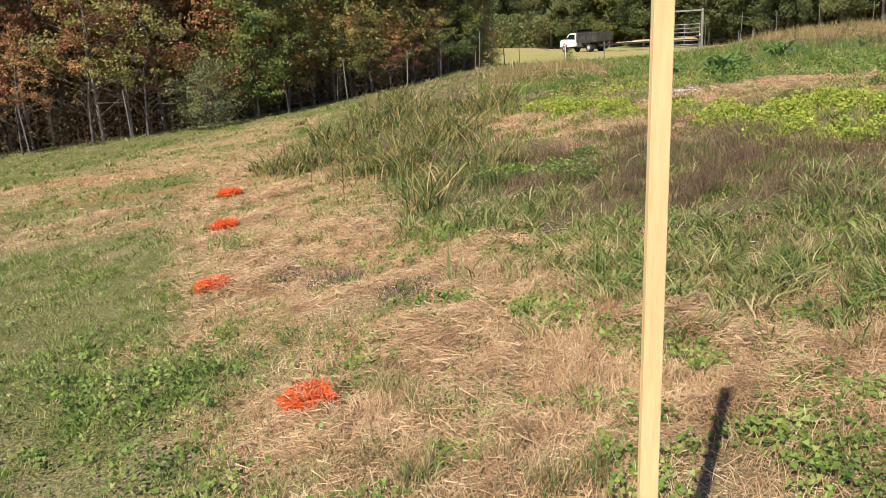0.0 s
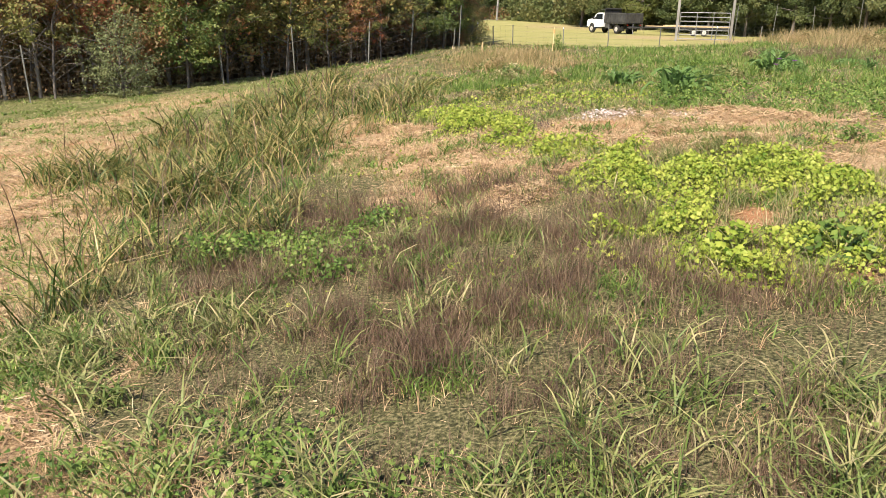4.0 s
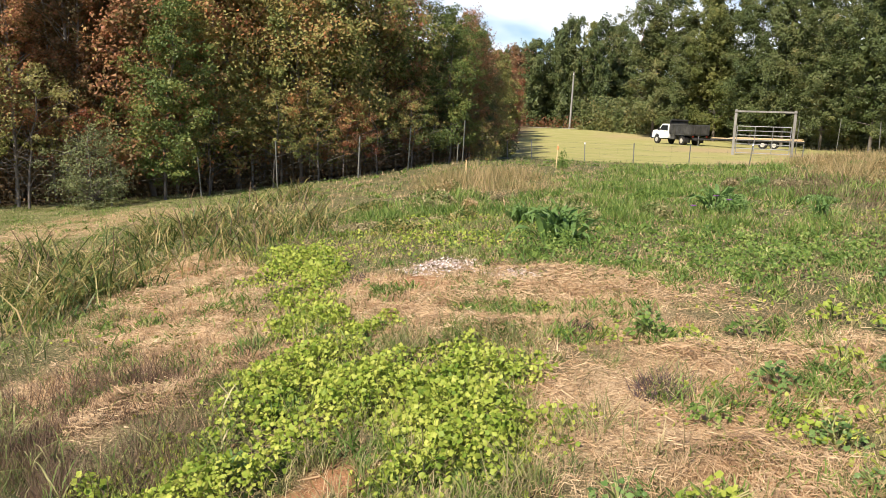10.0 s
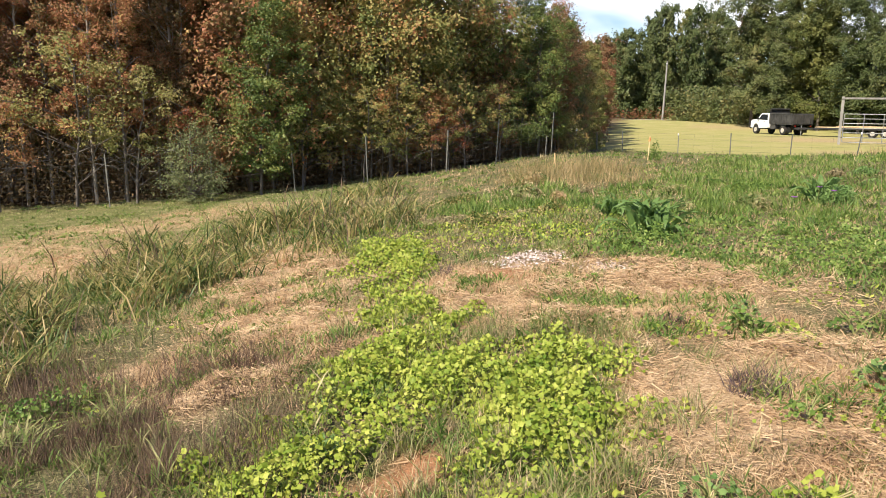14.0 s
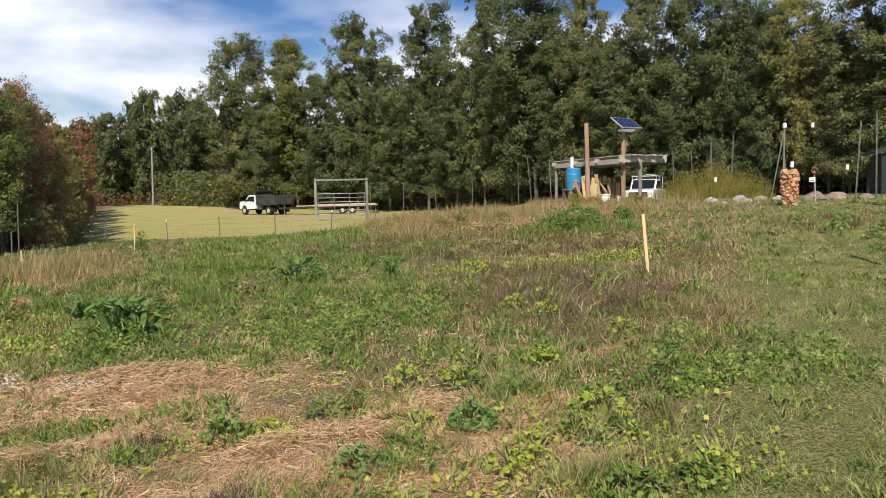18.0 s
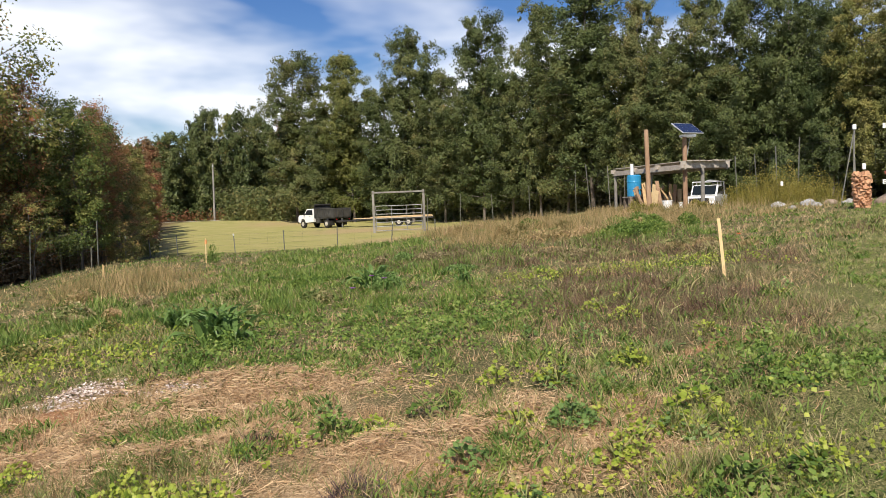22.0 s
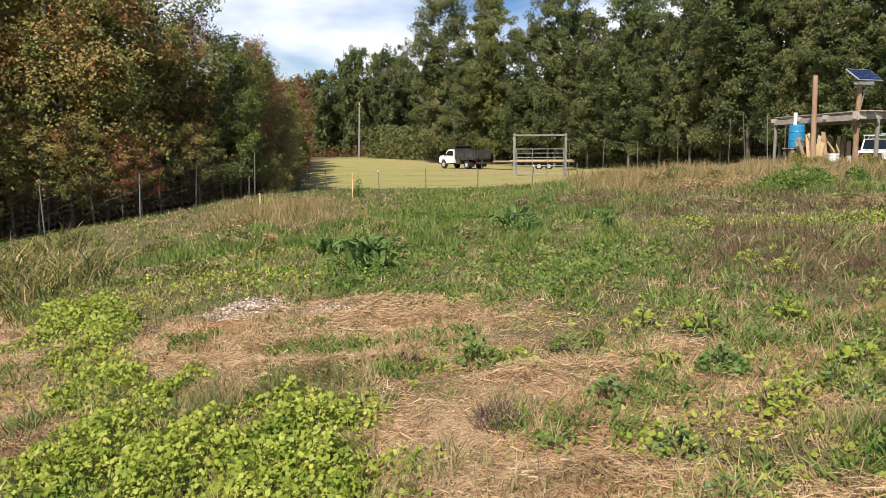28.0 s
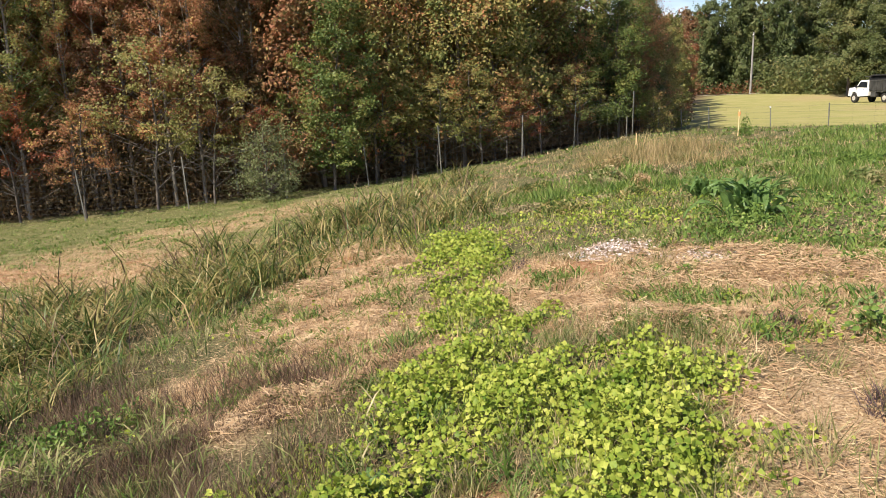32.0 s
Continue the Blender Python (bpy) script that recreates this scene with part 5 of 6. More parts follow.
def stone_column():
    x, y = 14.55, 16.9
    t = thing("stone_column", pose(x, y, gz(x, y)) @ Matrix.Scale(0.92, 4), "round wire basket column filled with red stones", "stone column")
    rng = np.random.RandomState(8)
    bases = []
    for v in range(6):
        bm = bmesh.new()
        bmesh.ops.create_cube(bm, size=1.6)
        bmesh.ops.subdivide_edges(bm, edges=bm.edges[:], cuts=1)
        for q in bm.verts:
            q.co *= rng.uniform(0.8, 1.15)
        me = bpy.data.meshes.new("stone")
        bm.to_mesh(me)
        bm.free()
        me.materials.append(M_BRICK)
        bases.append(me)
    H, R0 = 0.98, 0.17
    rows = 12
    for k in range(rows):
        z = 0.05 + k * H / rows
        R = R0 + 0.035 * k / rows
        n = 11
        for j in range(n):
            a = 6.2832 * (j + 0.5 * (k % 2) + rng.uniform(-0.2, 0.2)) / n
            r = R + rng.uniform(-0.03, 0.025)
            ob = new("stone", bases[rng.randint(6)])
            ob.parent = t
            ob.matrix_basis = pose(r * math.cos(a), r * math.sin(a), z + rng.uniform(-0.015, 0.015), *rng.uniform(0, 360, 3)) @ Matrix.Diagonal((*rng.uniform(0.03, 0.085, 3), 1))
    for j in range(14):
        a = rng.uniform(0, 6.28)
        r = R * math.sqrt(rng.uniform(0, 0.9))
        ob = new("stone", bases[rng.randint(6)])
        ob.parent = t
        ob.matrix_basis = pose(r * math.cos(a), r * math.sin(a), H + rng.uniform(-0.02, 0.05), *rng.uniform(0, 360, 3)) @ Matrix.Diagonal((*rng.uniform(0.06, 0.1, 3), 1))
    part("core", rod((0, 0, 0), (0, 0, H - 0.02), R0 - 0.02, 16), M_BRICK, t)
    wires = []
    a = np.linspace(0, 2 * np.pi, 25)
    for z in np.linspace(0.02, H, 9):
        wires.append(tube_np(np.column_stack([np.cos(a) * (R0 + 0.075 + 0.035 * z), np.sin(a) * (R0 + 0.075 + 0.035 * z), np.full(25, z)]), [0.003] * 25, 3))
    part_me = np_mesh("basket_wire", *joined(wires))
    put("basket_wire", part_me, M_WIRE, t)
    return t


stone_column()


def tripod_pole():
    x, y = 17.05, 20.4
    t = thing("net_pole", pose(x, y, gz(x, y)), "tall slim green pole with a prop and a white cap", "pole")
    part("pole", rod((0, 0, 0), (0.05, 0, 2.35), 0.026, 8), M_TPOST, t)
    part("prop", rod((-0.36, 0.1, 0), (0.03, 0.02, 2.2), 0.02, 8), M_TPOST, t)
    part("cap", box(0.11, 0.09, 0.17, (0.05, 0, 2.42), 0.02), M_WHITE, t, "white cap")
    return t


tripod_pole()


def tag_sign(x, y, h):
    t = thing("sign_post", pose(x, y, gz(x, y), 0, -3, -35), "thin leaning post with a small white notice", "sign")
    part("post", rod((0, 0, 0), (0, 0, h), 0.018, 8), M_BOARD, t)
    b = part("board", box(0.15, 0.012, 0.12, (-0.06, -0.04, h - 0.24), 0.004), M_WHITE, t)
    a = np.linspace(0, 2 * np.pi, 17)
    put("wreath", np_mesh("wreath", *tube_np(np.column_stack([0.07 * np.cos(a), np.full(17, -0.05), h + 0.07 * np.sin(a)]), [0.022] * 17, 6)), M_WREATH, t, "dark red twig wreath")
    for k in range(2):
        part("text_bar", box(0.10, 0.003, 0.016, (-0.06, -0.0485, h - 0.22 - 0.04 * k)), M_BLACK, b)
    return t


tag_sign(15.1, 16.55, 0.92)


def hanging_tag(x, y, z):
    t = thing("fence_tag", pose(x, y, gz(x, y) + z, 0, 0, -30), "white plastic flag hung on the deer fence wire", "flag", "white flags on the fence")
    part("flag", box(0.085, 0.01, 0.16, (0, 0, 0), 0.004), M_WHITE, t)
    part("hook", rod((0, 0, 0.07), (0, 0, 0.15), 0.005, 6), M_WIRE, t)
    return t


for q in ((16.47, 23.25, 0.75), (18.35, 20.62, 2.45), (18.47, 19.2, 1.0), (14.7, 17.0, 1.12)):
    hanging_tag(*q)

for i, (x, y, s) in enumerate(((15.6, 20.2, 0.28), (16.55, 20.8, 0.34), (16.9, 20.4, 0.3), (16.8, 18.6, 0.6), (17.5, 18.5, 0.55), (18.1, 18.0, 0.4), (14.5, 19.8, 0.25), (16.2, 21.4, 0.45), (15.2, 21.6, 0.4))):
    rng = np.random.RandomState(50 + i)
    bm = bmesh.new()
    bmesh.ops.create_icosphere(bm, subdivisions=3, radius=0.6)
    ph = rng.uniform(0, 9)
    for v in bm.verts:
        v.co *= 1 + 0.35 * noise.noise(v.co * 1.8 + Vector((ph, 0, 0)))
        v.co.z *= 0.62
    me = bpy.data.meshes.new("rock")
    bm.to_mesh(me)
    bm.free()
    r = put("rock", me, (M_GREYROCK, M_ROCK, M_GREYROCK, M_ROCK, M_ROCK, M_ROCK, M_GREYROCK, M_GREYROCK, M_GREYROCK)[i % 9])
    r.matrix_basis = pose(x, y, gz(x, y) + 0.10 * s, 0, 0, rng.uniform(0, 360)) @ Matrix.Scale(s, 4)
    tagged(r, "rough grey and brown field stone at the lawn edge", "rock", "row of field stones")


def garden_gate():
    farm = (14.4, 13.4)
    t = thing("arch_gate", pose(farm[0], farm[1], gz(*farm) - 0.05, 0, 0, -38), "tall timber gateway with a steel tube gate", "gate")
    part("gate_post", box(0.10, 0.10, 2.55, (0, 0, 1.275), 0.012), M_GREYWOOD, t)
    part("gate_post", box(0.10, 0.10, 2.55, (3.4, 0, 1.275), 0.012), M_GREYWOOD, t)
    part("crosspiece", box(3.6, 0.04, 0.07, (1.7, -0.073, 2.49), 0.01), M_STEEL, t)
    p = new("panel")
    p.parent = t
    for z in np.linspace(0.3, 2.2, 7):
        part("rail", rod((0.22, 0, float(z)), (3.2, 0, float(z)), 0.024), M_STEEL, p)
    for x in (0.22, 1.7, 3.2):
        part("stile", rod((x, 0, 0.3), (x, 0, 2.2), 0.026), M_STEEL, p)
    return t


garden_gate()


def dark_shed():
    x, y = 24.0, 22.9
    t = thing("dark_shed", pose(x, y, gz(x, y), 0, 0, -35), "small dark-sided shed with white lettering", "shed")
    part("wall", box(3.4, 2.6, 1.5, (1.0, 0, 0.75), 0.01), M_SHEDWALL, t)
    part("roof", prism([(-0.95, 1.5), (1.0, 2.15), (2.95, 1.5), (2.95, 1.58), (1.0, 2.25), (-0.95, 1.58)], 3.0), M_SHEDWALL, t)
    b = part("sign_board", box(1.3, 0.03, 0.42, (0.2, -1.335, 0.85), 0.006), M_SHEDWALL, t)
    for k in range(4):
        part("text_bar", box(0.11, 0.006, 0.17, (-0.30 + k * 0.17, -1.356, 0.86)), M_WHITE, b)
    for k in range(8):
        part("plank", box(0.40, 0.02, 1.45, (-0.5 + k * 0.425, -1.312, 0.74), 0.004), M_SHEDWALL, t)
    return t


dark_shed()

# ---- ground cover ----
rngV = np.random.RandomState(21)
TRACK = ((-4.6, -7.5), (-3.2, -5.1), (-1.4, -3.1), (0.2, -1.2))


def near_track(x, y):
    d = np.full(np.shape(x), 1e9)
    for (ax, ay), (bx, by) in zip(TRACK, TRACK[1:]):
        dx, dy = bx - ax, by - ay
        t = np.clip(((x - ax) * dx + (y - ay) * dy) / (dx * dx + dy * dy), 0, 1)
        d = np.minimum(d, np.hypot(x - ax - t * dx, y - ay - t * dy))
    return d


def thin(d):
    return np.sqrt(1 + (d / 4.5) ** 2)


def scatter(per_m2, weight, reach=40.0, cell=0.5, tuft=1, wide=0.05):
    """Places for one kind of plant: dense by the path, sparser and coarser with the way from it."""
    xs, ys = np.arange(-26, 24, cell), np.arange(-9, 46, cell)
    X, Y = [v.ravel() for v in np.meshgrid(xs, ys)]
    d = near_track(X, Y)
    a1 = np.degrees(np.arctan2(X - 0.1, Y + 2.2))
    a2 = np.degrees(np.arctan2(X + 4.4, Y + 8.6))
    ok = (d < reach) & (((a1 > -66) & (a1 < 52)) | ((a2 > -46) & (a2 < 36) & (Y < 14)))
    X, Y, d = X[ok], Y[ok], d[ok]
    n = rngV.poisson(per_m2 / tuft * cell * cell / thin(d) ** 2)
    x = np.repeat(X, n) + rngV.uniform(0, cell, n.sum())
    y = np.repeat(Y, n) + rngV.uniform(0, cell, n.sum())
    w = weight(x, y)
    keep = rngV.uniform(0, 1, len(x)) < w
    x, y = x[keep], y[keep]
    if tuft > 1:
        k = rngV.poisson(tuft, len(x))
        x, y = np.repeat(x, k), np.repeat(y, k)
        r = wide * thin(near_track(x, y)) ** 0.7
        x, y = x + rngV.normal(0, 1, len(x)) * r, y + rngV.normal(0, 1, len(y)) * r
    return x, y, ground(x, y), thin(near_track(x, y))


def blades(x, y, z, h, w, bend):
    """Grass blades: bent and folded by the path, plain slivers further off."""
    n = len(x)
    a, b = rngV.uniform(0, 6.283, n), rngV.uniform(0, 6.283, n)
    side = np.column_stack([np.cos(a), np.sin(a), np.zeros(n)]) * (w / 2)[:, None]
    lean = np.column_stack([np.cos(b), np.sin(b), np.zeros(n)]) * (bend * h)[:, None]
    p = np.column_stack([x, y, z - 0.01])
    up = np.column_stack([np.zeros(n), np.zeros(n), h * np.sqrt(np.clip(1 - bend ** 2, 0.05, 1))])
    mid, tip = p + up * 0.6 + lean * 0.32, p + up + lean
    far = thin(near_track(x, y)) > 1.25
    ne, fa = ~far, far
    co = np.stack([p[ne] - side[ne], p[ne] + side[ne], mid[ne] + side[ne] * 0.8, mid[ne] - side[ne] * 0.8, tip[ne]], 1).reshape(-1, 3)
    i = np.arange(ne.sum())[:, None] * 5
    k = np.stack([p[fa] - side[fa] * 1.25, p[fa] + side[fa] * 1.25, tip[fa]], 1).reshape(-1, 3)
    j = np.arange(fa.sum())[:, None] * 3
    return joined([(co, np.concatenate([i + [[0, 1, 2]], i + [[0, 2, 3]], i + [[3, 2, 4]]])), (k, j + [[0, 1, 2]])])


def arching(x, y, z, h, w, bend):
    """Broad blades that rise and then droop over."""
    n = len(x)
    a, b = rngV.uniform(0, 6.283, n), rngV.uniform(0, 6.283, n)
    side = np.column_stack([np.cos(a), np.sin(a), np.zeros(n)]) * (w / 2)[:, None]
    lean = np.column_stack([np.cos(b), np.sin(b), np.zeros(n)])
    p = np.column_stack([x, y, z - 0.01])
    rows = []
    for t, wd in ((0.0, 0.8), (0.4, 1.0), (0.75, 0.7)):
        q = p + lean * (h * bend * t ** 1.6)[:, None] + np.array([0, 0, 1.0]) * (h * (t - 0.62 * bend * t ** 2.4))[:, None]
        rows += [q - side * wd, q + side * wd]
    rows.append(p + lean * (h * bend)[:, None] + np.array([0, 0, 1.0]) * (h * (1 - 0.62 * bend))[:, None])
    co = np.stack(rows, 1).reshape(-1, 3)
    i = np.arange(n)[:, None] * 7
    return co, np.concatenate([i + [q] for q in ([0, 1, 3], [0, 3, 2], [2, 3, 5], [2, 5, 4], [4, 5, 6])])


def litter(x, y, z, L, w, lift, comb=1.3):
    """Strands lying about, combed one way from place to place."""
    n = len(x)
    a = 9.0 * vnoise(x * 1.1 + 3, y * 1.1 + 8) + rngV.normal(0, comb, n)
    tilt = rngV.normal(0, 0.2, n)
    d = np.column_stack([np.cos(a) * np.cos(tilt), np.sin(a) * np.cos(tilt), np.sin(tilt)]) * (L / 2)[:, None]
    s = np.column_stack([-np.sin(a), np.cos(a), rngV.normal(0, 0.6, n)]) * (w / 2)[:, None]
    p = np.column_stack([x, y, z + lift + np.abs(d[:, 2]) * 0.8])
    co = np.stack([p - d - s, p - d + s, p + d], 1).reshape(-1, 3)
    return co, np.arange(n)[:, None] * 3 + [[0, 1, 2]]


def broad(x, y, z, size, lift, lobes, flat=1.6):
    """Broad lobed leaves held up on stalks."""
    n = len(x)
    nrm = unit(rngV.normal(0, 0.5, (n, 3)) + np.array([0, -0.25, flat]))
    a = unit(np.cross(nrm, rngV.normal(size=(n, 3))))
    b = np.cross(nrm, a)
    k = len(lobes)
    ang = np.linspace(0, 2 * np.pi, k, endpoint=False)
    r = np.array(lobes)[None] * size[:, None] / 2
    p = np.column_stack([x, y, z + lift])
    co = p[:, None] + a[:, None] * (r * np.cos(ang))[..., None] + b[:, None] * (r * np.sin(ang))[..., None]
    co = co - nrm[:, None] * (0.25 * r * (np.arange(k) % 2))[..., None]
    i = np.arange(n)[:, None] * k
    tri = np.concatenate([i + [[0, j, j + 1]] for j in range(1, k - 1)])
    return co.reshape(-1, 3), tri


def cover(name, pieces, material, label, category):
    co, tri = joined([p for p in pieces if len(p[0])])
    tagged(put(name, np_mesh(name, co, tri), material), label, category, kind="stuff")


def clumped(x, y, f, lo, hi):
    return sst(lo, hi, vnoise(x * f + 17, y * f + 5))


def u(n, a, b):
    return rngV.uniform(a, b, n)


def w_lawn(x, y):
    z = zones(x, y)
    return z["lawn"] * (1 - 0.6 * z["straw"]) * (1 - z["wood"]) * (0.55 + 0.45 * clumped(x, y, 1.3, 0.3, 0.6))


def w_mixed(x, y):
    z = zones(x, y)
    return (1 - 0.55 * z["brown"]) * (1 - z["lawn"]) * (1 - z["field"]) * (1 - z["wood"]) * (1 - 0.5 * z["straw"]) * (1 - 0.7 * z["clay"]) * (1 - z["white"]) * (0.35 + 0.65 * clumped(x, y, 2.0, 0.3, 0.6))


def w_sprig(x, y):
    z = zones(x, y)
    return (0.55 + 0.45 * z["straw"]) * (1 - 0.8 * z["lawn"]) * (1 - z["white"]) * (1 - z["field"]) * (1 - z["wood"]) * clumped(x, y, 2.6, 0.42, 0.7)


def patchy(x, y):
    """Where the rough turf runs to brown seed heads rather than green."""
    return (0.5 * clumped(x, y, 0.55, 0.42, 0.62) + 0.5 * clumped(x, y, 1.6, 0.45, 0.7)) * (0.3 + 0.6 * sst(0, 4, x))


def tuft_tall(x, y):
    return (0.5 + 0.7 * clumped(x, y, 1.1, 0.35, 0.7)) * (0.3 + 1.15 * clumped(x, y, 7.0, 0.35, 0.7))


def gaps(x, y, f=5.0):
    """Close growth in small tussocks, open between them."""
    return 0.12 + 0.88 * clumped(x, y, f, 0.38, 0.6)


LOBED = (1.15, 0.5, 0.8, 0.38, 0.5, 0.3, 0.5, 0.38, 0.8, 0.5)
TRIFOIL = (1, 0.55, 0.85, 0.55, 0.95, 0.5)


def vine_share(x, y):
    z = zones(x, y)
    v = z["vine"] * (0.25 + 0.75 * clumped(x, y, 3.4, 0.22, 0.5))
    odd = 0.03 * clumped(x, y, 2.9, 0.58, 0.75) * sst(-6, -4.5, x) * (1 - sst(3, 4.5, x)) * sst(0.0, 1.0, y) * (1 - sst(8.5, 11, y)) * (1 - z["white"])
    return np.maximum(v, odd)


def build_cover():
    x, y, z, s = scatter(15000, lambda x, y: w_lawn(x, y) * (0.4 + 0.6 * gaps(x, y)), 32, tuft=5, wide=0.02)
    n = len(x)
    cover("lawn_grass", [blades(x, y, z, u(n, 0.02, 0.07) * (0.5 + 0.7 * clumped(x, y, 6.0, 0.35, 0.7)) * np.minimum(s, 2.0) ** 0.2, 0.0040 * s, u(n, 0.3, 0.97))], M_LAWN, "short mown grass, olive green with dry tips", "grass")
    x, y, z, s = scatter(8500, lambda x, y: w_mixed(x, y) * (1 - 0.75 * patchy(x, y)) * gaps(x, y), 34, tuft=9, wide=0.025)
    n = len(x)
    cover("rough_grass", [blades(x, y, z, u(n, 0.03, 0.13) * tuft_tall(x, y), 0.0048 * s, u(n, 0.3, 0.97))], M_TALL, "rough mixed grass, green and half dry", "grass")
    x, y, z, s = scatter(8000, lambda x, y: w_mixed(x, y) * patchy(x, y) * gaps(x, y, 4.0), 34, tuft=9, wide=0.03)
    n = len(x)
    cover("browned_grass", [blades(x, y, z, u(n, 0.05, 0.17) * tuft_tall(x, y), 0.0036 * s, u(n, 0.2, 0.97))], M_TURN, "patches of fine browned grass gone to seed", "grass")
    x, y, z, s = scatter(25000, lambda x, y: (lambda q: q["straw"] * (1 - 0.9 * q["white"]) * (0.3 + 0.7 * clumped(x, y, 2.8, 0.25, 0.55)) + 0.04 * (1 - 0.9 * q["brown"]) * (1 - q["field"]) * (1 - q["wood"]) * (1 - q["lawn"]))(zones(x, y)), 24)
    n = len(x)
    mound = 0.11 * clumped(x, y, 2.0, 0.4, 0.7) * zones(x, y)["straw"]
    cover("straw_litter", [litter(x, y, z, 0.02 + 0.13 * u(n, 0, 1) ** 2.5, u(n, 0.0020, 0.0042) * np.minimum(s, 2.2), u(n, 0.0, 0.012) + mound * u(n, 0.2, 1.0))], M_STRAW, "loose dry straw and cut stems lying on the soil", "straw")
    x, y, z, s = scatter(4200, lambda x, y: (lambda q: (1 - 0.8 * q["brown"]) * np.clip(q["straw"] + 0.4 * (1 - q["lawn"]), 0, 1) * (1 - q["white"]) * (1 - q["field"]) * (1 - q["wood"]) * clumped(x, y, 2.4, 0.3, 0.6))(zones(x, y)), 26, tuft=4, wide=0.02)
    n = len(x)
    cover("dry_stubble", [blades(x, y, z, u(n, 0.02, 0.15), 0.0034 * s, u(n, 0.3, 0.99))], M_STRAW, "standing dry stubble among the straw", "straw")
    x, y, z, s = scatter(5600, lambda x, y: w_sprig(x, y) * gaps(x, y), 32, tuft=8, wide=0.03)
    n = len(x)
    h = int(n * 0.3)
    cover("sprigs", [broad(x[:h], y[:h], z[:h], u(h, 0.014, 0.04) * s[:h] ** 0.5, u(h, 0.01, 0.08), TRIFOIL, 0.8),
                     arching(x[h:], y[h:], z[h:], u(n - h, 0.04, 0.17), 0.0075 * s[h:], u(n - h, 0.4, 1.1))], M_WEED, "small green weed sprigs and grass tufts in the straw", "weeds")
    # the yellow-green vines
    x, y, z, s = scatter(9200, vine_share, 20)
    n = len(x)
    top = 0.03 + 0.15 * clumped(x, y, 3.4, 0.25, 0.75) * np.clip(1.6 * zones(x, y)["vine"], 0.2, 1)
    cover("vine_patch", [broad(x, y, z, u(n, 0.017, 0.048) * np.minimum(s, 2.2) ** 0.35, top * u(n, 0.1, 1.1), LOBED, 0.55)],
          M_VINE, "sprawling patch of yellow-green lobed vine leaves", "vine")
    x, y, z, s = scatter(1500, lambda x, y: zones(x, y)["vine"] * clumped(x, y, 2.0, 0.3, 0.6), 20, tuft=6, wide=0.04)
    n = len(x)
    cover("vine_grass", [blades(x, y, z, u(n, 0.08, 0.24), 0.004 * s, u(n, 0.2, 0.9))], M_GREEN, "olive grass growing through the vine patch", "grass")
    # low lush weeds
    x, y, z, s = scatter(19000, lambda x, y: np.minimum(1.2 * zones(x, y)["lush"], 0.85) * (0.3 + 0.7 * clumped(x, y, 1.1, 0.35, 0.6)) * (0.3 + 0.7 * gaps(x, y, 2.6)), 28, tuft=10, wide=0.045)
    n = len(x)
    h = int(n * 0.3)
    cover("lush_weeds", [broad(x[:h], y[:h], z[:h], u(h, 0.015, 0.036) * s[:h] ** 0.5, u(h, 0.02, 0.16) * tuft_tall(x[:h], y[:h]), TRIFOIL, 0.4),
                         blades(x[h:], y[h:], z[h:], u(n - h, 0.04, 0.19) * (0.3 + 1.1 * clumped(x[h:], y[h:], 2.4, 0.35, 0.7)), 0.0058 * s[h:], u(n - h, 0.3, 0.97))], M_WEED, "thick low bright green weeds and clover", "weeds")
    # fine brown seeding grass
    x, y, z, s = scatter(9500, lambda x, y: zones(x, y)["brown"] * gaps(x, y, 4.5) * (0.35 + 0.65 * clumped(x, y, 1.8, 0.25, 0.55)), 24, tuft=14, wide=0.05)
    n = len(x)
    cover("seeding_grass", [blades(x, y, z, u(n, 0.06, 0.34) * (0.6 + 0.5 * clumped(x, y, 2.5, 0.3, 0.7)), 0.0026 * s, u(n, 0.15, 0.97))], M_SEED, "fine reddish-brown seeding grass", "grass")
    # long green grass by the path
    x, y, z, s = scatter(2600, lambda x, y: (lambda q: np.clip(q["long"] + 0.15 * q["brown"], 0, 1) * (0.4 + 0.6 * clumped(x, y, 1.7, 0.3, 0.55)) * gaps(x, y, 4.5))(zones(x, y)), 20, tuft=12, wide=0.04)
    n = len(x)
    cover("long_grass", [arching(x, y, z, u(n, 0.08, 0.36), 0.0085 * s ** 0.8, u(n, 0.4, 1.15))], M_GREEN, "long olive and tan bent grass", "grass")
    # dark coarse tufts standing in the mown slope
    x, y, z, s = scatter(2300, lambda x, y: (lambda q: (q["lawn"] * 0.8 * clumped(x, y, 1.3, 0.4, 0.65) + 0.3 * q["straw"] * clumped(x, y, 2.1, 0.5, 0.7)) * gaps(x, y, 4.0))(zones(x, y)), 22, tuft=12, wide=0.035)
    n = len(x)
    cover("coarse_tufts", [arching(x, y, z, u(n, 0.03, 0.13), 0.0065 * s ** 0.8, u(n, 0.5, 1.2))], M_WEED, "dark green coarse tufts in the mown grass", "grass")
    # tall arching grass along the ridge
    x, y, z, s = scatter(3600, lambda x, y: zones(x, y)["johnson"] * gaps(x, y, 2.2) * (0.25 + 0.75 * clumped(x, y, 1.2, 0.3, 0.6)), 24, tuft=14, wide=0.07)
    n = len(x)
    hh = 0.6 + 0.7 * clumped(x, y, 0.9, 0.3, 0.75)
    cover("tall_grass", [arching(x, y, z, u(n, 0.15, 0.72) * hh, 0.0085 * s ** 0.8, u(n, 0.4, 1.25))], M_JOHN, "tall arching coarse grass with dry tips", "grass")
    x, y, z, s = scatter(90, lambda x, y: zones(x, y)["johnson"] * (0.25 + 0.75 * clumped(x, y, 1.2, 0.3, 0.6)), 24)
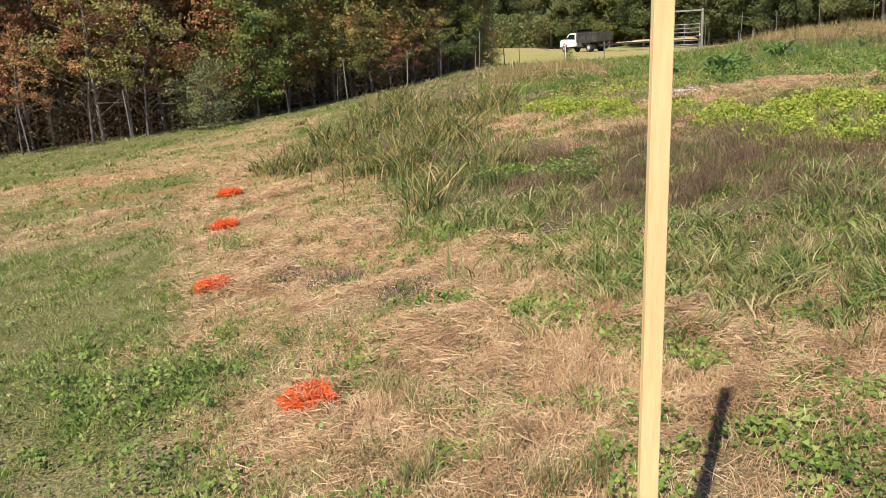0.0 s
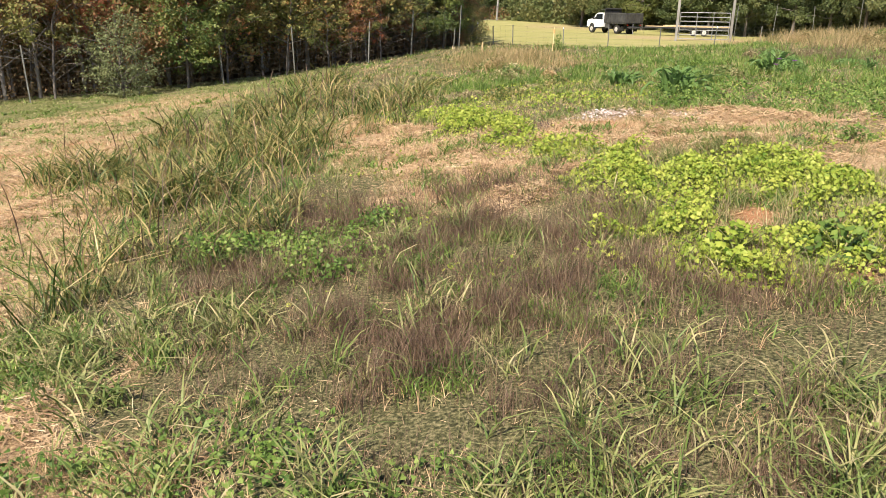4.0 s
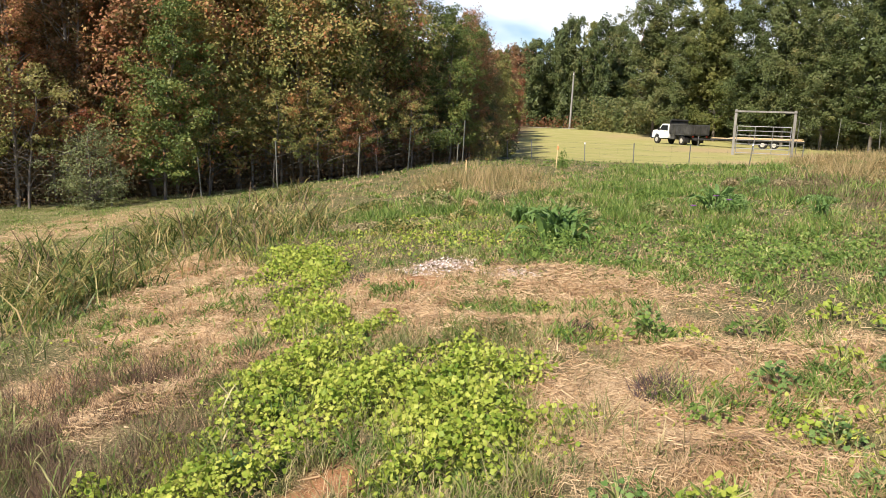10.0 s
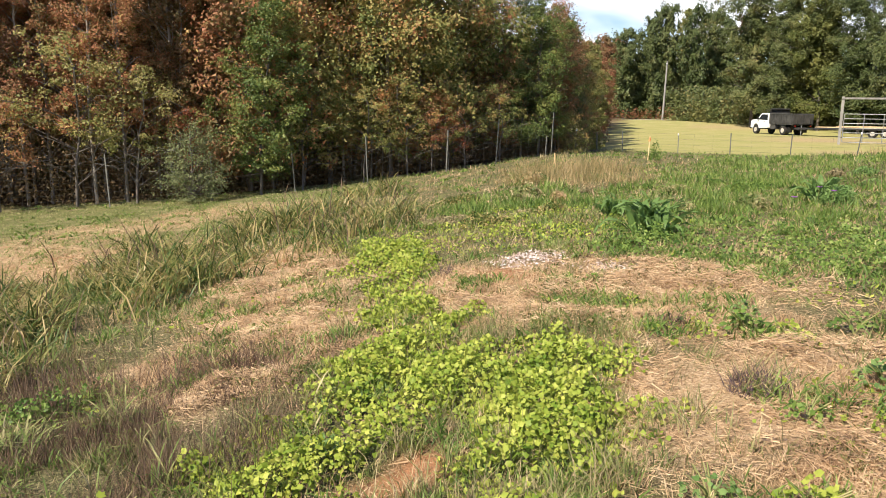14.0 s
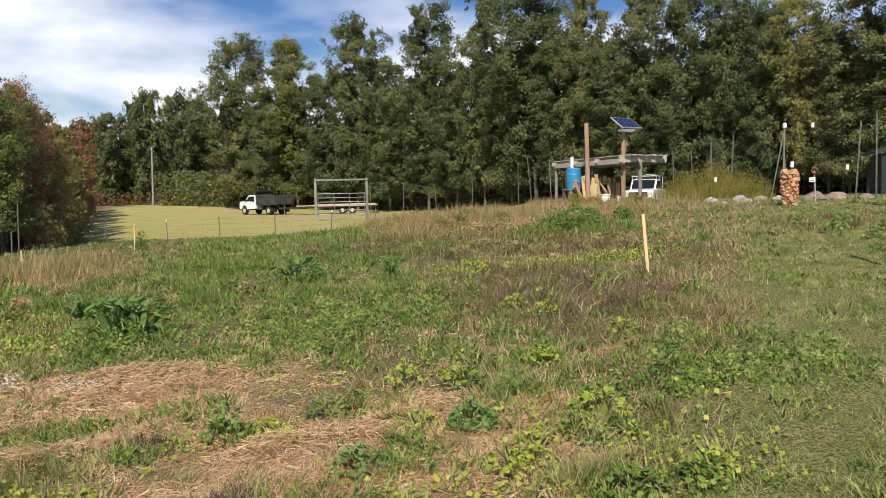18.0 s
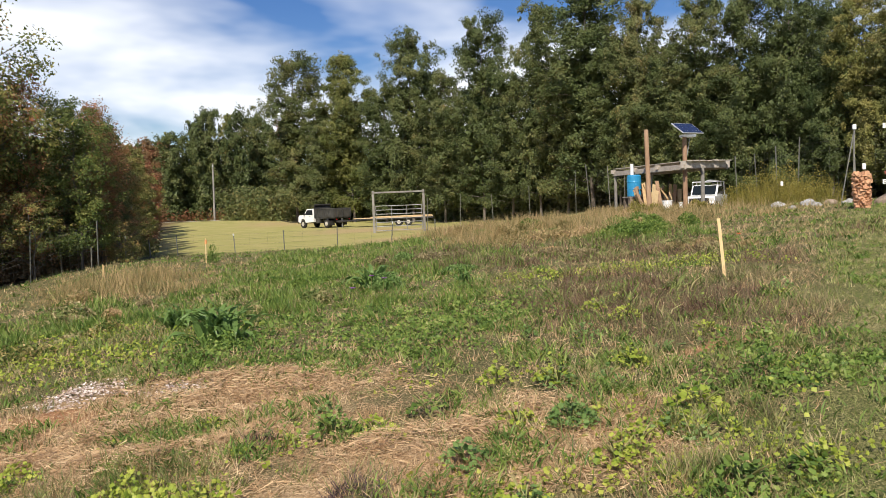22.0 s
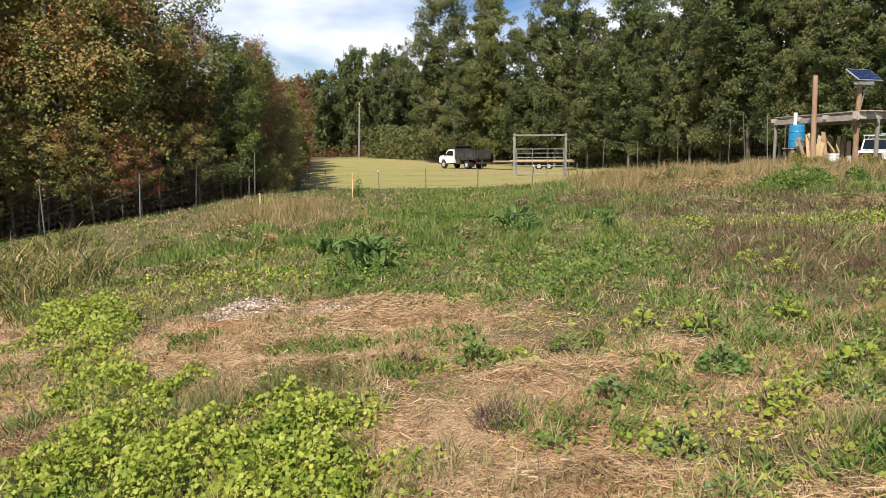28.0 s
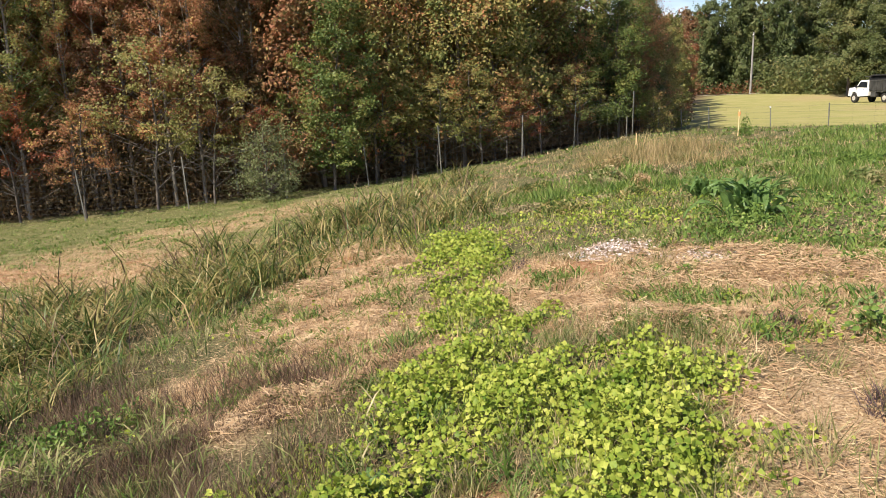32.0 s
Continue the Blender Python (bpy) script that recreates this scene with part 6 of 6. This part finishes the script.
    n = len(x)
    cover("seed_stems", [arching(x, y, z, u(n, 0.5, 1.05), 0.0055 * s ** 0.8, u(n, 0.2, 0.8))], M_SEED, "dry brown seed stems standing out of the tall grass", "grass")
    # russet and tan weeds of the far bank
    x, y, z, s = scatter(16000, lambda x, y: (lambda q: np.clip(q["bank"] * 0.7 * (1 - 0.9 * q["lush"]) + 0.5 * q["rust"], 0, 1) * (0.35 + 0.65 * clumped(x, y, 0.8, 0.3, 0.6)))(zones(x, y)), 48)
    n = len(x)
    cover("bank_weeds", [blades(x, y, z, u(n, 0.08, 0.48) * (0.35 + 0.95 * clumped(x, y, 1.2, 0.35, 0.7)), 0.0030 * s, u(n, 0.2, 0.9))], M_BANK, "tall tan and russet weeds on the far bank", "weeds")
    # bleached patch
    x, y, z, s = scatter(8000, lambda x, y: zones(x, y)["white"] * (0.35 + 0.65 * clumped(x, y, 5.0, 0.35, 0.6)), 16)
    n = len(x)
    cover("bleached_chips", [broad(x, y, z, u(n, 0.014, 0.046), u(n, 0.003, 0.015) + 0.03 * clumped(x, y, 4.0, 0.35, 0.7) * u(n, 0.3, 1.0), (1, 0.5, 0.9, 0.7, 1, 0.4), 1.6)], M_CHIP, "pale bleached husks and chips heaped on the soil", "chips")
    # sprayed marks: coloured blades and crumbs
    for cx, cy, r in ((-5.88, -3.94, 0.17), (-7.42, -1.60, 0.19), (-8.28, 0.70, 0.19), (-9.1, 2.9, 0.2)):
        m = 520
        a, q = u(m, 0, 6.283), np.sqrt(u(m, 0, 1))
        q = q * (0.55 + 0.45 * np.abs(np.cos(2.5 * a + cx)))
        x, y = cx + q * r * np.cos(a), cy + q * r * 0.95 * np.sin(a)
        zz = ground(x, y) + 0.02 + 0.05 * u(m, 0, 1)
        cover("paint_mark", [blades(x, y, zz, u(m, 0.04, 0.14) * (1.1 - 0.7 * q), np.full(m, 0.010), u(m, 0.3, 0.9)), litter(x, y, zz, u(m, 0.03, 0.09), np.full(m, 0.010), u(m, 0.0, 0.03))],
              M_ORANGE, "bright orange spray paint mark on the grass", "paint mark")


build_cover()


def leaf_bm(L, w, curl):
    """A long leaf with a midrib fold and wavy edge, arching over to its tip."""
    bm = bmesh.new()
    rows, x, z = [], 0.0, 0.0
    for i in range(8):
        t = i / 7
        ww = w * math.sin(math.pi * min(1, 0.06 + 0.94 * t) ** 0.85) * 0.5 + 0.004
        th = radians(80 - curl * t ** 1.5)
        wave = 0.010 * math.sin(i * 2.1)
        rows.append([bm.verts.new((x, -ww, z + ww * 0.4 + wave)), bm.verts.new((x, 0, z)), bm.verts.new((x, ww, z + ww * 0.4 - wave))])
        x, z = x + L / 7 * math.cos(th), z + L / 7 * math.sin(th)
    for a, b in zip(rows, rows[1:]):
        bm.faces.new((a[0], a[1], b[1], b[0]))
        bm.faces.new((a[1], a[2], b[2], b[1]))
    return bm


LEAVES = []
for q in range(4):
    me = bpy.data.meshes.new("leaf")
    bm = leaf_bm(0.38 + 0.05 * q, 0.060, 45 + 32 * q)
    bm.to_mesh(me)
    bm.free()
    me.materials.append(M_DOCK)
    LEAVES.append(me)


def dock(x, y, n, s, seed, label, flat=1.0):
    rng = random.Random(seed)
    t = thing("dock_plant", pose(x, y, gz(x, y)) @ Matrix.Diagonal((1, 1, flat, 1)), label, "plant", "dock plants")
    for i in range(n):
        ob = new("leaf", rng.choice(LEAVES))
        ob.parent = t
        k = s * rng.uniform(0.6, 1.15)
        ob.matrix_basis = pose(rng.uniform(-0.16, 0.16) * s, rng.uniform(-0.16, 0.16) * s, 0, rng.uniform(-22, 22), rng.uniform(-22, 30), i * 137.5) @ Matrix.Scale(k, 4)
    return t


dock(-1.0, 7.8, 96, 1.2, 1, "large clump of broad dark green dock leaves")
dock(-1.75, 9.5, 64, 0.95, 2, "clump of dark green dock leaves in the weeds")
dock(1.0, 10.8, 66, 1.0, 3, "clump of dark green dock leaves in the weeds")
dock(2.25, 9.7, 24, 0.7, 4, "small dock clump in the lush weeds")
dock(2.95, 4.75, 18, 0.5, 5, "flattened dark green leafy plant beside bare soil", 0.4)
dock(-1.72, 1.62, 26, 0.34, 6, "low dark green leafy clump among the vines")
dock(-6.9, -1.5, 12, 0.40, 7, "flattened dark leafy weed in mown straw", 0.4)
dock(-6.2, -1.75, 10, 0.36, 8, "flattened dark leafy weed in mown straw", 0.4)
dock(-5.6, -2.3, 10, 0.36, 9, "dark leafy weed in mown straw", 0.4)


def bushy(x, y, n, s, seed, mt, label):
    """A small leafy plant: stems with lobed leaves."""
    n = int(n * 2.2)
    rng = np.random.RandomState(seed)
    t = thing("leafy_plant", pose(x, y, gz(x, y)), label, "plant", "self-sown leafy plants")
    stems = []
    for i in range(6):
        a = rng.uniform(0, 6.28)
        stems.append(tube_np([(0, 0, 0), (math.cos(a) * 0.1 * s, math.sin(a) * 0.1 * s, 0.16 * s), (math.cos(a) * 0.22 * s, math.sin(a) * 0.22 * s, 0.26 * s)], [0.006, 0.005, 0.003], 4))
    put("stalk", np_mesh("stalk", *joined(stems)), M_GREEN, t)
    a, q = rng.uniform(0, 6.283, n), np.sqrt(rng.uniform(0, 1, n))
    px, py = q * 0.30 * s * np.cos(a), q * 0.30 * s * np.sin(a)
    pz = (0.34 - 0.26 * q) * s * rng.uniform(0.55, 1.1, n)
    put("foliage", np_mesh("foliage", *broad(px, py, np.zeros(n), rng.uniform(0.045, 0.10, n) * s, pz, (1, 0.55, 0.95, 0.5, 0.8, 0.4, 0.8, 0.5, 0.95, 0.55), 1.0)), mt, t)
    return t


bushy(1.62, 3.30, 110, 0.55, 1, M_DOCK, "bushy dark green plant at the straw edge")
bushy(0.85, 4.05, 30, 0.55, 2, M_WEED, "spreading green leafy plant in straw")
bushy(1.80, 4.2, 40, 0.55, 3, M_VINE, "yellow-green leafy plant in the grass")
bushy(1.45, 4.5, 40, 0.55, 4, M_VINE, "yellow-green leafy plant in the grass")
bushy(2.40, 3.2, 60, 0.65, 5, M_VINE, "yellow-green leafy plant at the lawn edge")
bushy(2.55, 3.45, 40, 0.5, 15, M_WEED, "green leafy plant at the lawn edge")
bushy(-1.5, 0.62, 45, 0.75, 6, M_VINE, "large-leaved bright green squash plant")
bushy(-0.2, 0.75, 45, 0.7, 7, M_DOCK, "dark green squash plant beside bare soil")
bushy(0.45, 0.1, 45, 0.8, 8, M_VINE, "bright green squash plant by the path")
bushy(-2.3, 0.75, 14, 0.55, 9, M_VINE, "single yellow-green upright weed")
bushy(-0.95, 0.55, 50, 0.85, 41, M_WEED, "large-leaved bright green squash plant")
bushy(0.35, 0.65, 50, 0.8, 43, M_DOCK, "dark green squash plant beside bare soil")
bushy(0.75, 0.35, 50, 0.85, 44, M_WEED, "bright green squash plant by the path")
bushy(0.75, -0.05, 34, 0.7, 45, M_WEED, "bright green squash plant by the path")


def dead_clump(x, y, r, n):
    a, q = u(n, 0, 6.283), np.sqrt(u(n, 0, 1))
    px, py = x + q * r * np.cos(a), y + q * r * np.sin(a)
    me = np_mesh("dead_plant", *blades(px, py, ground(px, py), u(n, 0.04, 0.16), np.full(n, 0.005), u(n, 0.3, 0.95)))
    tagged(put("dead_plant", me, M_DEAD), "matted dead purple-brown plant on the straw", "plant")


dead_clump(0.27, 2.8, 0.16, 420)
dead_clump(-0.3, 4.0, 0.10, 160)
dead_clump(-2.9, 5.9, 0.14, 200)
for q in ((-6.9, -1.5, 0.26, 420), (-6.3, -1.75, 0.24, 360), (-5.6, -2.3, 0.22, 300), (-7.0, -1.0, 0.16, 150)):
    dead_clump(*q)


CLUMPS = {}


def feathery(x, y, r, h, n, label, mt=M_FEATHER):
    """A soft rounded clump of fine stems and tiny leaves."""
    rng = np.random.RandomState(int(abs(x) * 100 + abs(y) * 7))
    a, q = u(n // 3, 0, 6.283), np.sqrt(u(n // 3, 0, 1))
    px, py = x + q * r * np.cos(a), y + q * r * np.sin(a)
    stems = blades(px, py, ground(px, py), u(n // 3, 0.4, 1.0) * h * (1 - 0.45 * q * q), np.full(n // 3, 0.012), u(n // 3, 0.1, 0.5))
    m = n * 2
    a, q = rng.uniform(0, 6.283, m), np.sqrt(rng.uniform(0, 1, m)) * rng.uniform(0.6, 1.15, m)
    px, py = x + q * r * np.cos(a), y + q * r * np.sin(a)
    tall = h * np.clip(1 - 0.6 * q * q, 0.15, 1) * (0.45 + 0.8 * vnoise(px * 2.6, py * 2.6))
    p = np.column_stack([px, py, ground(px, py) + tall * rng.uniform(0.05, 1.05, m) ** 0.8])
    CLUMPS.setdefault((label, mt.name), []).extend([stems, leaves_np(p, 0.07, rng, 0.4, 0.4)])


feathery(-3.2, 23.95, 0.22, 0.8, 160, "tall green weed beside the ribbon stake", M_WEED)
feathery(16.9, 24.2, 1.2, 1.6, 1900, "feathery yellow-green weed clump by the lawn")
feathery(16.4, 25.6, 0.8, 1.15, 1100, "feathery yellow-green weed clump by the shed")
feathery(17.5, 23.0, 1.0, 1.35, 1200, "feathery yellow-green weed clump by the rocks")
for i, (x, y) in enumerate(((9.6, 9.6), (10.0, 9.9), (10.4, 10.3), (10.9, 10.6), (10.2, 9.2), (11.3, 11.2), (9.3, 8.3))):
    bushy(x, y, 36, 0.75, 30 + i, M_WEED, "broad-leaved green squash plant at the lawn edge")
bushy(8.4, 7.3, 24, 0.6, 40, M_WEED, "pale green broad-leaved plant beside a stake")


def flower(x, y, h, mt, label):
    t = thing("flower", pose(x, y, gz(x, y)), label, "flower")
    part("stem", rod((0, 0, 0), (0.02, 0, h), 0.004, 5), M_GREEN, t)
    for k in range(7):
        a = k * 6.2832 / 7
        q = box(0.035, 0.02, 0.004, (0.025, 0, 0), 0.001)
        bmesh.ops.transform(q, matrix=pose(0.02, 0, h, 0, -20, math.degrees(a)), verts=q.verts)
        part("petal", q, mt, t)
    return t


flower(6.45, 9.45, 0.30, M_FLAG, "small red-orange flower at the path edge")
flower(0.55, 8.9, 0.28, M_PURPLE, "small purple thistle flower in the weeds")
flower(1.05, 9.8, 0.26, M_PURPLE, "small purple flower in the weeds")
flower(0.9, 10.2, 0.26, M_PURPLE, "small purple flower in the weeds")
for i, (x, y, r_, h_) in enumerate(((12.9, 27.3, 0.5, 0.75), (13.3, 26.6, 0.4, 0.5), (12.3, 26.2, 0.6, 0.45), (14.9, 26.2, 0.4, 0.4), (11.4, 24.6, 0.5, 0.4))):
    feathery(x, y, r_, h_, 900, "tangled green weeds at the foot of the shed")
rngW = random.Random(77)
for i in range(30):
    x, y = rngW.uniform(4.5, 11.5), rngW.uniform(15.5, 23.0)
    k = i % 5
    feathery(x, y, rngW.uniform(0.22, 0.6), rngW.uniform(0.18, 0.42), 420,
             "green leafy weed clump on the bank" if k == 0 else "dry tan and russet weed clump on the bank", M_WEED if k == 0 else M_BANK)
for i in range(16):
    f = rngW.random()
    x, y = 2.0 + 5.5 * f + rngW.uniform(-0.6, 0.6), 14.5 - 4.5 * f + rngW.uniform(-1.0, 1.0)
    feathery(x, y, rngW.uniform(0.18, 0.42), rngW.uniform(0.10, 0.22), 320, "low brown weed clump gone to seed", (M_BANK, M_TURN, M_TURN, M_TALL)[i % 4])
for i in range(14):
    x, y = rngW.uniform(-2.2, 2.6), rngW.uniform(8.5, 17.0)
    feathery(x, y, rngW.uniform(0.15, 0.40), rngW.uniform(0.10, 0.24), 320, "low leafy green weed clump", (M_WEED, M_DOCK, M_WEED, M_TALL)[i % 4])
for i in range(12):
    x, y = rngW.uniform(-5.5, -2.6), rngW.uniform(9.0, 15.0)
    feathery(x, y, rngW.uniform(0.15, 0.45), rngW.uniform(0.12, 0.3), 320, "half-dry weed clump on the ridge", (M_TALL, M_BANK, M_JOHN, M_TURN)[i % 4])
for i in range(20):
    f = rngW.uniform(-1, 1)
    x, y = 8.6 + 1.35 * f + rngW.uniform(-0.7, 0.7), 17.8 + 3.3 * f + rngW.uniform(-0.6, 0.6)
    feathery(x, y, rngW.uniform(0.35, 0.6), rngW.uniform(0.22, 0.4), 620, "dense bright green leafy weed patch on the bank", M_WEED)
rngP = random.Random(31)
for i in range(34):
    x, y = rngP.uniform(0.1, 3.0), rngP.uniform(1.1, 4.6)
    k = rngP.choice((M_VINE, M_VINE, M_WEED, M_DOCK))
    bushy(x, y, rngP.randint(22, 48), rngP.uniform(0.32, 0.58), 60 + i, k,
          "small yellow-green leafy plant in straw" if k is M_VINE else "small green leafy plant in straw")
for i in range(12):
    x, y = rngP.uniform(-2.6, 0.2), rngP.uniform(3.3, 5.6)
    bushy(x, y, rngP.randint(14, 30), rngP.uniform(0.22, 0.4), 110 + i, rngP.choice((M_VINE, M_WEED)), "small self-sown green plant in the straw")
for i in range(14):
    x, y = rngP.uniform(1.0, 5.5), rngP.uniform(4.6, 9.5)
    bushy(x, y, rngP.randint(20, 40), rngP.uniform(0.3, 0.55), 140 + i, rngP.choice((M_WEED, M_DOCK, M_WEED, M_VINE)), "leafy green weed in rough grass")
# the soft weeds, each kind that grows in one stretch as one growth
for (label, material), pieces in CLUMPS.items():
    tagged(put("weed_growth", np_mesh("weed_growth", *joined(pieces)), bpy.data.materials[material]), label, "weeds", kind="stuff")
